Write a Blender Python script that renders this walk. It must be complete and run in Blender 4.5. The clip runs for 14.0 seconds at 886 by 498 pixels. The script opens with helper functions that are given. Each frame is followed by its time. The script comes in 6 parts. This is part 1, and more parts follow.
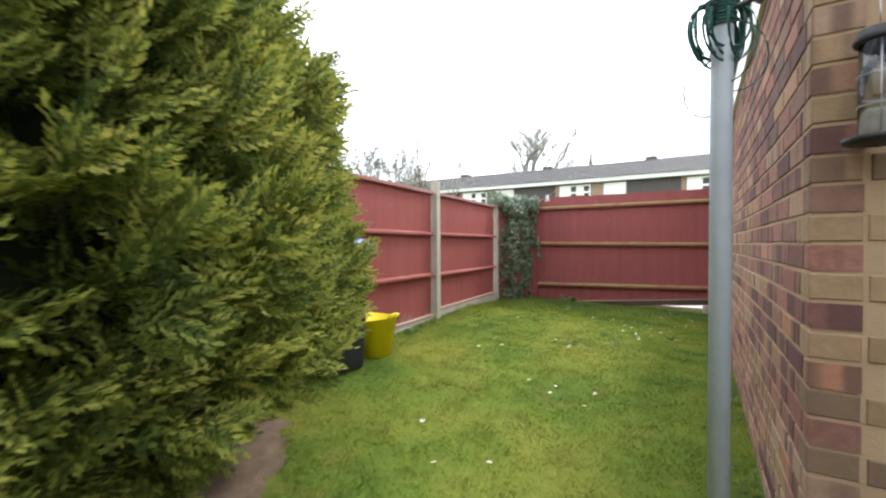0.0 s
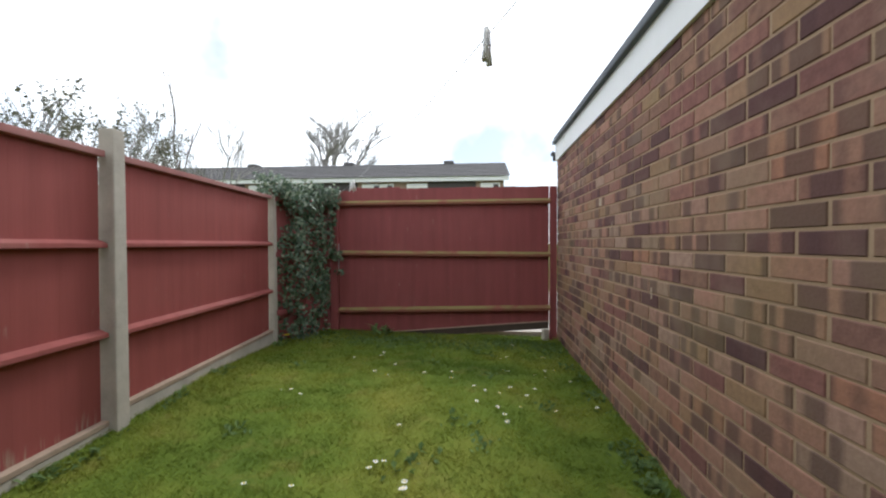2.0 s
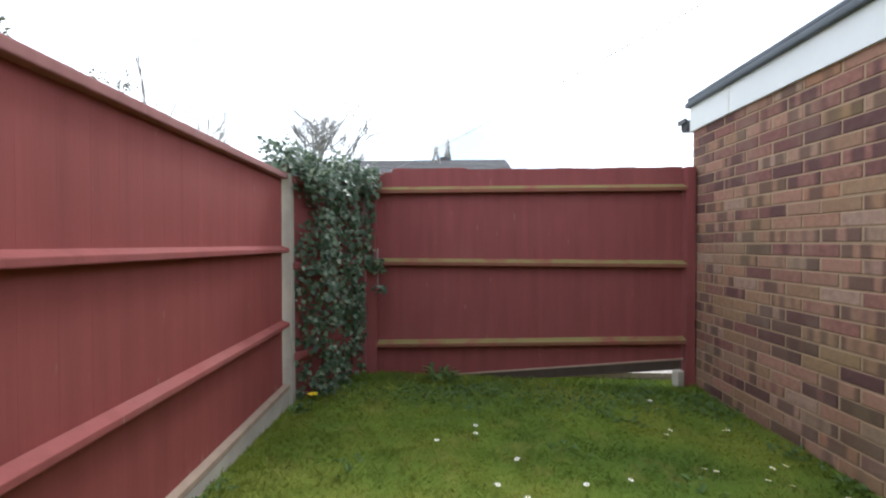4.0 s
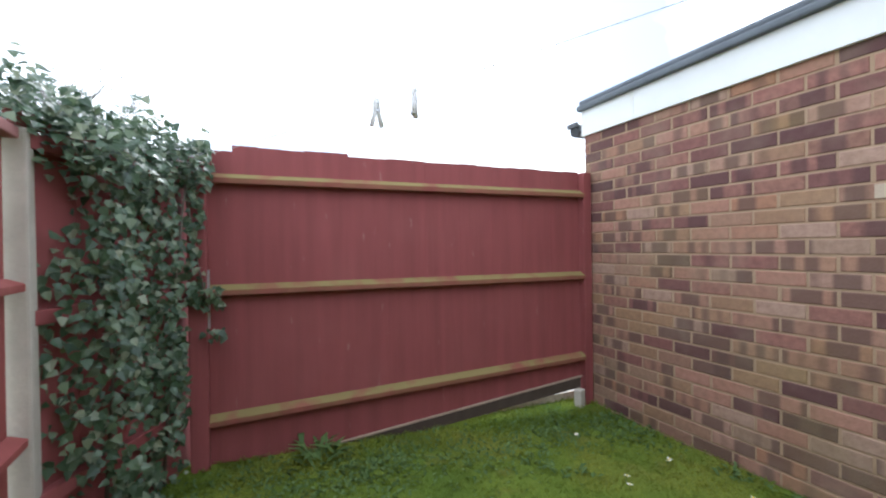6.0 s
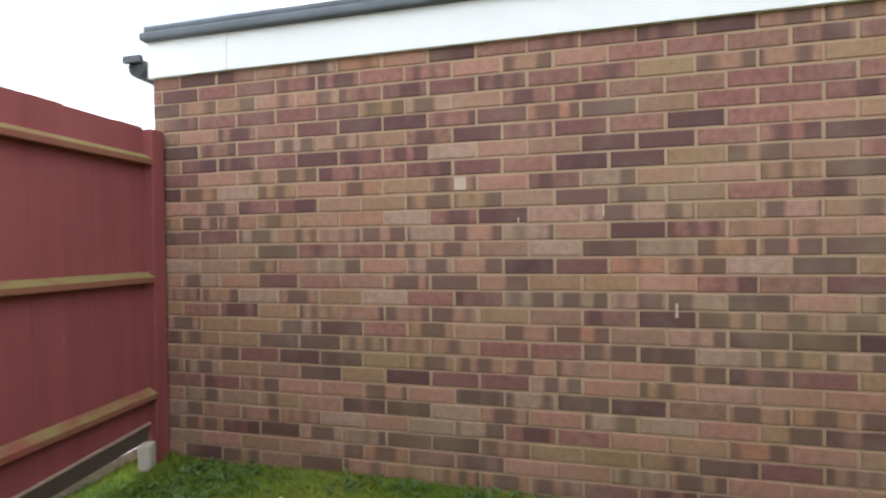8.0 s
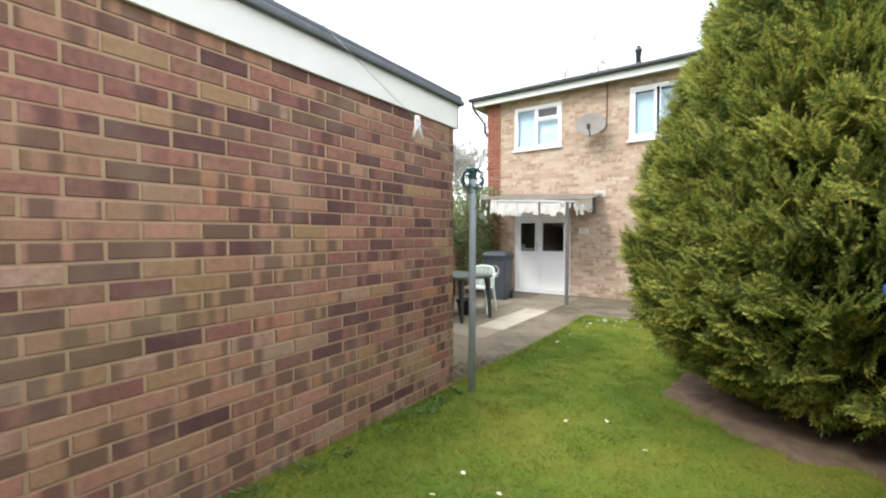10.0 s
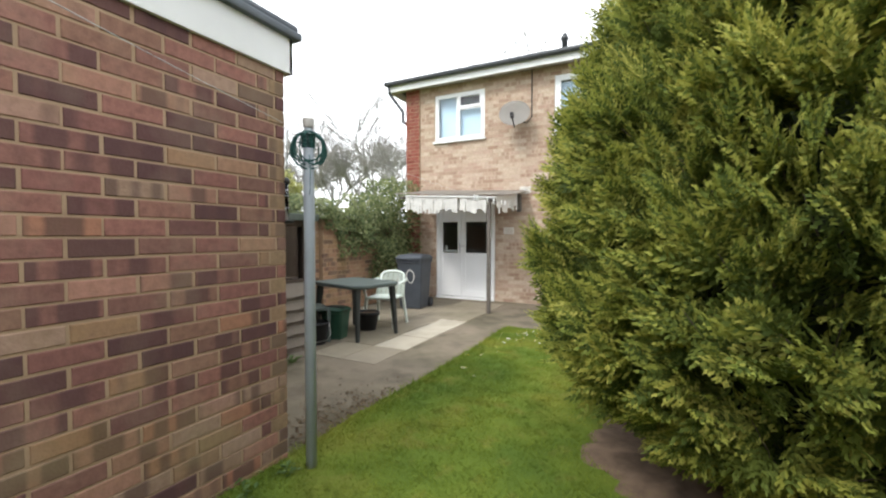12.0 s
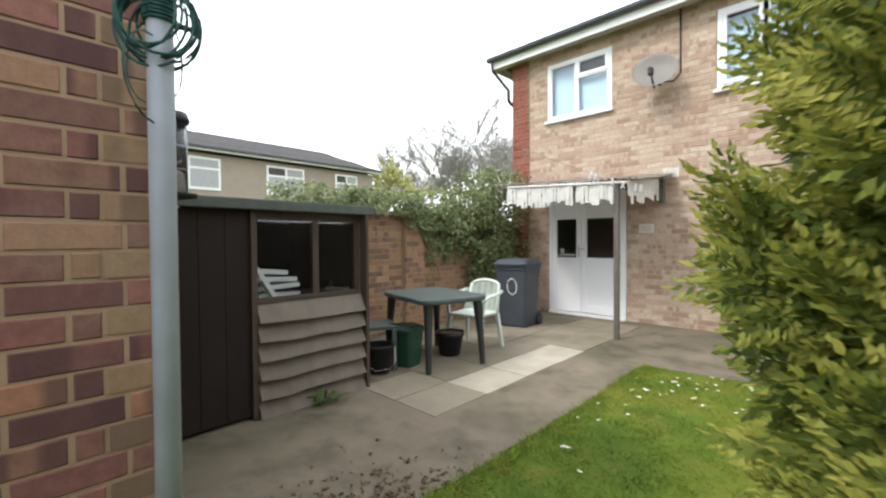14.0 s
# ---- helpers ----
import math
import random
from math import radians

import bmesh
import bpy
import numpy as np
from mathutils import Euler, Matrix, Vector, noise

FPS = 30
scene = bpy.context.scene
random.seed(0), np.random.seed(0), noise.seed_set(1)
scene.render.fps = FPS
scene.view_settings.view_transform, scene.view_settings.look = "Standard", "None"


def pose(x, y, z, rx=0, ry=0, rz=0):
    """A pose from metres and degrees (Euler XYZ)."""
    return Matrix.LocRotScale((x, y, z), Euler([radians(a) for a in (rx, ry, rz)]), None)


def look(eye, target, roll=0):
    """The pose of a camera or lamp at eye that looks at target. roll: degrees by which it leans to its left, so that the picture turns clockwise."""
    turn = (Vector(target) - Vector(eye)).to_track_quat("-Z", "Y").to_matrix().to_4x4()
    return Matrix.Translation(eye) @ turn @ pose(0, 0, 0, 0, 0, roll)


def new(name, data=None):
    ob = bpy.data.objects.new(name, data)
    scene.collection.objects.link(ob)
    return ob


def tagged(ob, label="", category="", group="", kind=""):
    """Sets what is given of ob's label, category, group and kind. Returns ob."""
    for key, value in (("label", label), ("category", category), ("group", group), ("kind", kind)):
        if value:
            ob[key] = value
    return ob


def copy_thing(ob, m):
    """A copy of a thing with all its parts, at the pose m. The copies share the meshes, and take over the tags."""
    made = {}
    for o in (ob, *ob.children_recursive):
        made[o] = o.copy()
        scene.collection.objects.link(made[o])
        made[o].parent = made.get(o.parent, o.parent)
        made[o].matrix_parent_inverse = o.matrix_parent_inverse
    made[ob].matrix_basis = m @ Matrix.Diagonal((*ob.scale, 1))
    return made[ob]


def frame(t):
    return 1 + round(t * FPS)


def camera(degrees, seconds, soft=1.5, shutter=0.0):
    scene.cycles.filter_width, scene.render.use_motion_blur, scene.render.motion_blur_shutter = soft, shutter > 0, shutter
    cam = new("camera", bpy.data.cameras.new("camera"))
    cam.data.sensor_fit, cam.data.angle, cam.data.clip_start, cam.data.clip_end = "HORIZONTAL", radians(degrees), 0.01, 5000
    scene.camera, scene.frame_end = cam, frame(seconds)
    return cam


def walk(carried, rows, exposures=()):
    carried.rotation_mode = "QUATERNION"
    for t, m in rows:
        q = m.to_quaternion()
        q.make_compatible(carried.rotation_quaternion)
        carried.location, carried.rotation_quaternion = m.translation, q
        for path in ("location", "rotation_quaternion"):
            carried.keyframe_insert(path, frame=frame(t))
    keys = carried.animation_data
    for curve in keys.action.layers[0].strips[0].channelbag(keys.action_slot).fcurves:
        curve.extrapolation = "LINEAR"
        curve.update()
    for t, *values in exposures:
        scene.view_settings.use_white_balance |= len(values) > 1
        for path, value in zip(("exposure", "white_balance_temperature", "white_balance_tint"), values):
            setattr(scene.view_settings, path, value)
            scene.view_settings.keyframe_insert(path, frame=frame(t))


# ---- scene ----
cam = camera(93.5, 14.0, soft=2.2, shutter=0.12)
PATH = [
    (0, (-0.246, -1.411, 1.049), (-1.288, 0.296, 1.023), 0.0),
    (0.5, (-0.688, -0.652, 1.121), (-1.287, 1.256, 1.096), -0.1),
    (1, (-0.777, -0.169, 1.164), (-1.089, 1.807, 1.136), -0.1),
    (1.5, (-0.77, 0.204, 1.144), (-0.975, 2.194, 1.117), -0.3),
    (2, (-0.908, 0.594, 1.162), (-1.069, 2.587, 1.135), -0.1),
    (2.5, (-1.137, 0.942, 1.208), (-1.261, 2.938, 1.182), 0.2),
    (3, (-1.365, 1.344, 1.183), (-1.476, 3.341, 1.157), 0.1),
    (5.5, (-2.306, 2.716, 1.248), (-1.904, 4.675, 1.242), -0.4),
    (6, (-2.303, 2.942, 1.262), (-1.483, 4.766, 1.252), -0.8),
    (6.5, (-2.22, 3.121, 1.25), (-1.189, 4.835, 1.235), -0.9),
    (7, (-2.159, 3.248, 1.197), (-0.792, 4.707, 1.192), -0.5),
    (7.5, (-2.09, 3.379, 1.208), (-0.281, 4.232, 1.201), -0.5),
    (8, (-1.882, 3.434, 1.184), (0.076, 3.84, 1.165), -0.7),
    (8.5, (-1.764, 3.389, 1.169), (0.236, 3.374, 1.185), -0.8),
    (9, (-1.744, 3.376, 1.255), (0.065, 2.528, 1.166), -0.1),
    (9.2, (-1.786, 3.302, 1.228), (-0.145, 2.161, 1.158), -0.1),
    (11.5, (-1.903, 1.959, 1.22), (-1.006, 0.173, 1.154), 0.1),
    (12, (-1.8, 1.658, 1.204), (-0.902, -0.128, 1.142), 0.0),
    (12.5, (-1.713, 1.381, 1.214), (-0.81, -0.403, 1.154), -0.1),
    (13, (-1.664, 1.088, 1.188), (-0.735, -0.682, 1.131), -0.1),
    (13.5, (-1.582, 0.857, 1.16), (-0.519, -0.836, 1.107), -0.3),
    (14, (-1.358, 0.275, 1.143), (0.025, -1.169, 1.105), -0.4),
]
EXPOSURES = [(0, 0.95, 6150, 10), (0.6, 0.44, 6150, 10), (1.5, 0.06, 6100, 10), (3, 0.14, 5950, 10), (5.5, 0.66, 5650, 10), (6.5, 0.74, 5650, 10), (7.5, 0.68, 5750, 10), (8, 0.7, 6050, 10), (9, 0.9, 6200, 10), (9.5, 0.85, 6250, 10), (11.5, 0.6, 6300, 10), (14, 0.55, 6250, 10)]
walk(cam, [(t, look(eye, target, roll)) for t, eye, target, roll in PATH], EXPOSURES)
# ---- light ----
world = bpy.data.worlds.new("sky")
scene.world = world
world.use_nodes = True
wn, wl = world.node_tree.nodes, world.node_tree.links
wn.clear()
sky = wn.new("ShaderNodeTexSky")
sky.sky_type = "NISHITA"
sky.sun_disc = False
SUN_ELEV, SUN_AZ = 46.0, 17.0
sky.sun_elevation, sky.sun_rotation = radians(SUN_ELEV), radians(SUN_AZ)
sky_bg = wn.new("ShaderNodeBackground")
sky_bg.inputs[1].default_value = 0.11
cloud_bg = wn.new("ShaderNodeBackground")
cloud_bg.inputs[0].default_value = (0.97, 0.985, 1.0, 1)
cloud_bg.inputs[1].default_value = 1.7
coord = wn.new("ShaderNodeTexCoord")
cloud = wn.new("ShaderNodeTexNoise")
cloud.inputs["Scale"].default_value = 2.2
cloud.inputs["Detail"].default_value = 5
cover = wn.new("ShaderNodeMapRange")
cover.inputs["From Min"].default_value = 0.37
cover.inputs["From Max"].default_value = 0.48
cover.inputs["To Min"].default_value = 0.2
cover.inputs["To Max"].default_value = 1.0
sky_mix = wn.new("ShaderNodeMixShader")
world_out = wn.new("ShaderNodeOutputWorld")
wl.new(coord.outputs["Generated"], cloud.inputs["Vector"])
wl.new(cloud.outputs["Fac"], cover.inputs["Value"])
wl.new(sky.outputs[0], sky_bg.inputs[0])
wl.new(cover.outputs[0], sky_mix.inputs[0])
wl.new(sky_bg.outputs[0], sky_mix.inputs[1])
wl.new(cloud_bg.outputs[0], sky_mix.inputs[2])
wl.new(sky_mix.outputs[0], world_out.inputs[0])

sun = new("sun", bpy.data.lights.new("sun", "SUN"))
sun.data.energy, sun.data.angle, sun.data.color = 1.5, radians(10), (1.0, 0.95, 0.87)
ce, az = math.cos(radians(SUN_ELEV)), radians(SUN_AZ)
sun.matrix_world = look((ce * math.sin(az) * 30, ce * math.cos(az) * 30, math.sin(radians(SUN_ELEV)) * 30), (0, 0, 0))


# ---- materials ----
def sock(node, name):
    for s in node.inputs:
        if s.name == name:
            return s


class Mat:
    """A small wrapper for building node materials."""

    def __init__(self, name, rough=0.8, metal=0.0, spec=0.3):
        self.m = bpy.data.materials.new(name)
        self.m.use_nodes = True
        self.n, self.l = self.m.node_tree.nodes, self.m.node_tree.links
        self.b = self.n["Principled BSDF"]
        self.b.inputs["Roughness"].default_value = rough
        self.b.inputs["Metallic"].default_value = metal
        self.b.inputs["Specular IOR Level"].default_value = spec
        self.pos = self.n.new("ShaderNodeNewGeometry").outputs["Position"]

    def put(self, value, socket):
        if hasattr(value, "is_output"):
            self.l.new(value, socket)
        elif isinstance(value, (tuple, list)):
            socket.default_value = (*value, 1) if len(value) == 3 and len(socket.default_value) == 4 else value
        else:
            socket.default_value = value

    def math(self, op, a, b=0.0, c=0.0):
        k = self.n.new("ShaderNodeMath")
        k.operation = op
        for i, v in enumerate((a, b, c)):
            self.put(v, k.inputs[i])
        return k.outputs[0]

    def noise(self, scale, detail=4, vec=None, stretch=None, rough=0.55):
        k = self.n.new("ShaderNodeTexNoise")
        k.inputs["Scale"].default_value = scale
        k.inputs["Detail"].default_value = detail
        k.inputs["Roughness"].default_value = rough
        v = vec or self.pos
        if stretch:
            mp = self.n.new("ShaderNodeMapping")
            mp.inputs["Scale"].default_value = stretch
            self.l.new(v, mp.inputs[0])
            v = mp.outputs[0]
        self.l.new(v, k.inputs["Vector"])
        return k.outputs["Fac"]

    def ramp(self, fac, *stops):
        k = self.n.new("ShaderNodeValToRGB")
        e = k.color_ramp.elements
        while len(e) < len(stops):
            e.new(0.5)
        for el, (p, col) in zip(e, stops):
            el.position = p
            el.color = (*col, 1) if isinstance(col, tuple) else (col, col, col, 1)
        self.put(fac, k.inputs[0])
        return k.outputs[0]

    def mix(self, fac, a, b, mode="MIX"):
        k = self.n.new("ShaderNodeMix")
        k.data_type, k.blend_type = "RGBA", mode
        self.put(fac, k.inputs[0])
        self.put(a, k.inputs[6])
        self.put(b, k.inputs[7])
        return k.outputs[2]

    def rnd(self):
        o = self.n.new("ShaderNodeObjectInfo").outputs["Random"]
        g = self.n.new("ShaderNodeNewGeometry").outputs["Random Per Island"]
        return self.math("FRACT", self.math("ADD", o, g))

    def rnd2(self, r, k):
        return self.math("FRACT", self.math("MULTIPLY", r, k))

    def color(self, c):
        self.put(c, self.b.inputs["Base Color"])
        return self

    def bump(self, h, strength=0.3, dist=0.01):
        k = self.n.new("ShaderNodeBump")
        k.inputs["Strength"].default_value = strength
        k.inputs["Distance"].default_value = dist
        self.l.new(h, k.inputs["Height"])
        self.l.new(k.outputs[0], self.b.inputs["Normal"])
        return self

    def up(self):
        """How far the surface faces upward, 0 to 1."""
        sep = self.n.new("ShaderNodeSeparateXYZ")
        self.l.new(self.n.new("ShaderNodeNewGeometry").outputs["Normal"], sep.inputs[0])
        return self.math("MAXIMUM", sep.outputs[2], 0.0)


def plain(name, col, rough=0.6, metal=0.0, var=0.12, scale=8.0, bump=0.1, spec=0.3):
    m = Mat(name, rough, metal, spec)
    n1, n2 = m.noise(scale), m.noise(scale * 9, 3)
    lo = tuple(c * (1 - var) for c in col)
    hi = tuple(min(1, c * (1 + var)) for c in col)
    c = m.mix(n2, m.ramp(n1, (0.3, lo), (0.7, hi)), col)
    m.color(c)
    if bump:
        m.bump(n2, bump, 0.004)
    return m.m


def brick_mat(name, stops, dark, band, dark_share=0.14, lichen=0.0):
    m = Mat(name, 0.9, 0, 0.2)
    r = m.rnd()
    base = m.ramp(r, *stops)
    sep = m.n.new("ShaderNodeSeparateXYZ")
    m.l.new(m.pos, sep.inputs[0])
    along = m.math("ADD", sep.outputs[0], sep.outputs[1])
    w = m.n.new("ShaderNodeTexNoise")
    w.noise_dimensions = "1D"
    w.inputs["Scale"].default_value = 6.5
    w.inputs["Detail"].default_value = 0.3
    m.l.new(m.math("ADD", along, m.math("MULTIPLY", r, 37.0)), w.inputs["W"])
    bands = m.ramp(w.outputs[0], (0.34, 1.0), (0.43, 0.0), (0.55, 0.0), (0.64, 1.0))
    share = m.math("GREATER_THAN", m.rnd2(r, 7.31), 1 - band)
    c = m.mix(m.math("MULTIPLY", m.math("MULTIPLY", bands, share), 0.78), base, dark)
    c = m.mix(m.math("MULTIPLY", m.math("GREATER_THAN", m.rnd2(r, 23.7), 1 - dark_share), 0.8), c, dark)
    c = m.mix(m.ramp(m.noise(30, 5), (0.35, 0.0), (0.75, 0.5)), c, tuple(x * 0.55 for x in stops[0][1]))
    c = m.mix(m.ramp(m.noise(3.0, 3), (0.5, 0.0), (0.8, 0.35)), c, (0.36, 0.29, 0.2))
    if lichen:
        c = m.mix(m.ramp(m.noise(1.6, 4), (0.52, 0.0), (0.7, lichen)), c, (0.19, 0.17, 0.05))
    m.color(c)
    m.bump(m.noise(90, 4), 0.45, 0.004)
    return m.m


BRICK_MULTI = brick_mat("multi_brick", ((0.0, (0.272, 0.161, 0.113)), (0.16, (0.363, 0.192, 0.139)), (0.3, (0.292, 0.182, 0.108)), (0.44, (0.403, 0.213, 0.160)), (0.56, (0.312, 0.203, 0.113)), (0.66, (0.375, 0.178, 0.115)), (0.74, (0.302, 0.208, 0.144)), (0.86, (0.392, 0.260, 0.196)), (1.0, (0.363, 0.177, 0.129))), (0.105, 0.066, 0.056), 0.7, 0.085, 0.22)
BRICK_PLUM = brick_mat("plum_brick", ((0.0, (0.171, 0.085, 0.075)), (0.3, (0.261, 0.121, 0.100)), (0.5, (0.207, 0.116, 0.090)), (0.75, (0.306, 0.145, 0.115)), (1.0, (0.252, 0.145, 0.100))), (0.095, 0.052, 0.052), 0.5, 0.22)
# Garage front brick, tanned and lightened in colour for the glare there.
BRICK_FRONT = brick_mat("glare_tan_brick", ((0.0, (0.27, 0.18, 0.11)), (0.5, (0.34, 0.235, 0.14)), (1.0, (0.3, 0.19, 0.12))), (0.16, 0.11, 0.08), 0.45, 0.15, 0.3)
BRICK_HOUSE = brick_mat("buff_brick", ((0.0, (0.41, 0.285, 0.215)), (0.3, (0.51, 0.39, 0.295)), (0.6, (0.58, 0.475, 0.375)), (1.0, (0.45, 0.31, 0.24))), (0.33, 0.215, 0.155), 0.3, 0.08)
BRICK_RED = brick_mat("red_brick", ((0.0, (0.25, 0.08, 0.06)), (0.5, (0.31, 0.11, 0.082)), (1.0, (0.28, 0.12, 0.095))), (0.2, 0.06, 0.045), 0.2, 0.1)
BRICK_OLD = brick_mat("old_garden_brick", ((0.0, (0.29, 0.16, 0.1)), (0.4, (0.37, 0.22, 0.14)), (0.7, (0.33, 0.22, 0.12)), (1.0, (0.42, 0.27, 0.17))), (0.13, 0.09, 0.07), 0.4, 0.15, 0.3)


def mortar_mat(name, col):
    m = Mat(name, 0.95, 0, 0.15)
    m.color(m.mix(m.noise(4, 4), tuple(c * 0.75 for c in col), tuple(c * 1.2 for c in col)))
    m.bump(m.noise(140, 4), 0.5, 0.003)
    return m.m


MORTAR = mortar_mat("tan_mortar", (0.38, 0.27, 0.175))
MORTAR_PALE = mortar_mat("pale_mortar", (0.47, 0.38, 0.28))


def fence_mat(name, col, moss=0.0, faded=(0.3, 0.085, 0.075), chips=0.35, wear=False):
    m = Mat(name, 0.75, 0, 0.25)
    r = m.rnd()
    grain = m.noise(14, 5, stretch=(1, 1, 0.07))
    c = m.mix(grain, tuple(k * 0.72 for k in col), tuple(k * 1.22 for k in col))
    c = m.mix(m.math("MULTIPLY", r, 0.07), c, tuple(k * 0.7 for k in col))
    c = m.mix(m.ramp(m.noise(1.7, 3), (0.5, 0.0), (0.75, 0.35)), c, faded)
    c = m.mix(m.ramp(m.noise(26, 4, stretch=(1, 1, 0.25)), (0.68, 0.0), (0.76, chips)), c, (0.36, 0.25, 0.2))
    if wear:
        sep = m.n.new("ShaderNodeSeparateXYZ")
        m.l.new(m.pos, sep.inputs[0])
        height = m.ramp(m.math("ADD", sep.outputs[2], m.math("MULTIPLY", m.noise(9, 2, stretch=(1, 1, 0.02)), 0.22)), (0.36, 1.0), (0.42, 0.0))
        streak = m.ramp(m.noise(60, 3, stretch=(1, 1, 0.05)), (0.5, 0.0), (0.6, 0.75))
        c = m.mix(m.math("MULTIPLY", height, streak), c, (0.36, 0.27, 0.2))
    if moss:
        patch = m.ramp(m.noise(5, 4), (0.34, 0.15), (0.52, 1.0))
        top = m.ramp(m.up(), (0.0, 0.28 * moss), (0.3, moss))
        c = m.mix(m.math("MULTIPLY", patch, top), c, (0.215, 0.175, 0.065))
    m.color(c)
    m.bump(m.noise(40, 4, stretch=(1, 1, 0.06)), 0.3, 0.004)
    return m.m


FENCE_RED = fence_mat("red_fence_stain", (0.285, 0.074, 0.064), faded=(0.33, 0.1, 0.088), wear=True)
RAIL_RED = fence_mat("red_rail_stain", (0.3, 0.085, 0.075), 0, (0.4, 0.2, 0.17), 0.8)
CAP_FADED = fence_mat("faded_capping_stain", (0.34, 0.15, 0.135), 0, (0.42, 0.27, 0.24), 0.7)
RAIL_MOSS = fence_mat("mossy_red_rail", (0.22, 0.06, 0.05), 0.95)
# Dark red stain, lightened and greyed to hold the haze over it.
GATE_RED = fence_mat("hazed_dark_red_gate_stain", (0.245, 0.068, 0.066), 0, (0.29, 0.105, 0.096))


def grass_mats():
    m = Mat("lawn_soil_turf", 0.95, 0, 0.1)
    big = m.noise(1.1, 4)
    c = m.ramp(big, (0.3, (0.072, 0.120, 0.020)), (0.48, (0.120, 0.168, 0.024)), (0.68, (0.198, 0.204, 0.036)))
    c = m.mix(m.ramp(m.noise(55, 5), (0.35, 0.3), (0.65, 0.0)), c, (0.055, 0.09, 0.015))
    c = m.mix(m.ramp(m.noise(5.5, 4), (0.56, 0.0), (0.7, 0.5)), c, (0.18, 0.16, 0.04))
    m.color(c)
    m.bump(m.noise(120, 4), 0.3, 0.01)
    b = Mat("grass_blades", 0.8, 0, 0.15)
    r = b.rnd()
    tone = b.ramp(b.noise(1.1, 4), (0.3, (0.110, 0.179, 0.026)), (0.48, (0.191, 0.251, 0.034)), (0.68, (0.323, 0.319, 0.055)))
    tone = b.mix(b.ramp(b.noise(5.5, 4), (0.56, 0.0), (0.7, 0.5)), tone, (0.304, 0.282, 0.066))
    tone = b.mix(b.ramp(b.noise(2.4, 3), (0.5, 0.0), (0.66, 0.55)), tone, (0.099, 0.158, 0.028))
    tone = b.mix(b.math("MULTIPLY", r, 0.22), tone, (0.117, 0.169, 0.024))
    b.color(tone)
    thin = b.n.new("ShaderNodeBsdfTranslucent")
    b.l.new(tone, thin.inputs[0])
    both = b.n.new("ShaderNodeMixShader")
    both.inputs[0].default_value = 0.4
    b.l.new(b.b.outputs[0], both.inputs[1])
    b.l.new(thin.outputs[0], both.inputs[2])
    b.l.new(both.outputs[0], b.n["Material Output"].inputs[0])
    return m.m, b.m


TURF, BLADES = grass_mats()


def leaf_mat(name, stops, rough=0.55, patch=None, spec=0.3):
    m = Mat(name, rough, 0, spec)
    c = m.ramp(m.rnd(), *stops)
    if patch:
        c = m.mix(m.ramp(m.noise(7.0, 2), (0.42, 0.0), (0.62, 0.75)), c, patch)
        c = m.mix(m.ramp(m.noise(1.6, 2), (0.4, 0.3), (0.6, 0.0)), c, stops[0][1])
    m.color(c)
    thin = m.n.new("ShaderNodeBsdfTranslucent")
    m.l.new(c, thin.inputs[0])
    both = m.n.new("ShaderNodeMixShader")
    both.inputs[0].default_value = 0.35
    m.l.new(m.b.outputs[0], both.inputs[1])
    m.l.new(thin.outputs[0], both.inputs[2])
    m.l.new(both.outputs[0], m.n["Material Output"].inputs[0])
    return m.m


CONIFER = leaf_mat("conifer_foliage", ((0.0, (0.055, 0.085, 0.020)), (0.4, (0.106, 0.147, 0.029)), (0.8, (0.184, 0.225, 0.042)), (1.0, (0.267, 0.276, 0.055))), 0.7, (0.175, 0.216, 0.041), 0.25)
# Yellow-green new growth, brightened further so the tips look sunlit.
CONIFER_TIP = leaf_mat("conifer_new_growth_lit", ((0.0, (0.180, 0.230, 0.043)), (0.5, (0.336, 0.353, 0.066)), (1.0, (0.492, 0.459, 0.107))), 0.65, (0.369, 0.373, 0.070), 0.3)
# Core of the crown, with the shade of the gaps painted in.
CONIFER_CORE = plain("conifer_shade_core", (0.02, 0.028, 0.012), 0.95, var=0.5, scale=14, spec=0.1)
# Gate corner ivy, its paler greyish tones carrying haze and sky sheen.
IVY = leaf_mat("ivy_leaves_sheen", ((0.0, (0.04, 0.075, 0.04)), (0.45, (0.085, 0.14, 0.075)), (0.8, (0.16, 0.215, 0.125)), (1.0, (0.28, 0.31, 0.2))), 0.36, spec=0.5)
# Yellower ivy for the garden wall, sunlight lightened into the leaf tones.
IVY_SUN_TINT = leaf_mat("ivy_leaves_sun_tinted", ((0.0, (0.075, 0.105, 0.042)), (0.4, (0.15, 0.19, 0.072)), (0.8, (0.25, 0.285, 0.12)), (1.0, (0.39, 0.4, 0.21))), 0.5)
SHRUB = leaf_mat("shrub_leaves", ((0.0, (0.09, 0.1, 0.07)), (1.0, (0.2, 0.19, 0.13))), 0.7)
SPRING = leaf_mat("spring_leaves", ((0.0, (0.42, 0.43, 0.16)), (1.0, (0.62, 0.6, 0.3))), 0.8)
WEED = leaf_mat("weed_leaves", ((0.0, (0.085, 0.15, 0.04)), (1.0, (0.16, 0.24, 0.075))), 0.6)
DEAD_LEAF = leaf_mat("dead_leaves", ((0.0, (0.08, 0.058, 0.036)), (1.0, (0.19, 0.14, 0.085))), 0.9)
BARK = plain("bark", (0.12, 0.095, 0.075), 0.95, var=0.4, scale=6, bump=0.5)
# Bark beyond the garden, paled in its colour for the sky's glare.
BARK_GLARE = plain("far_bark_glare_pale", (0.3, 0.285, 0.27), 0.95, var=0.25, scale=2, bump=0)
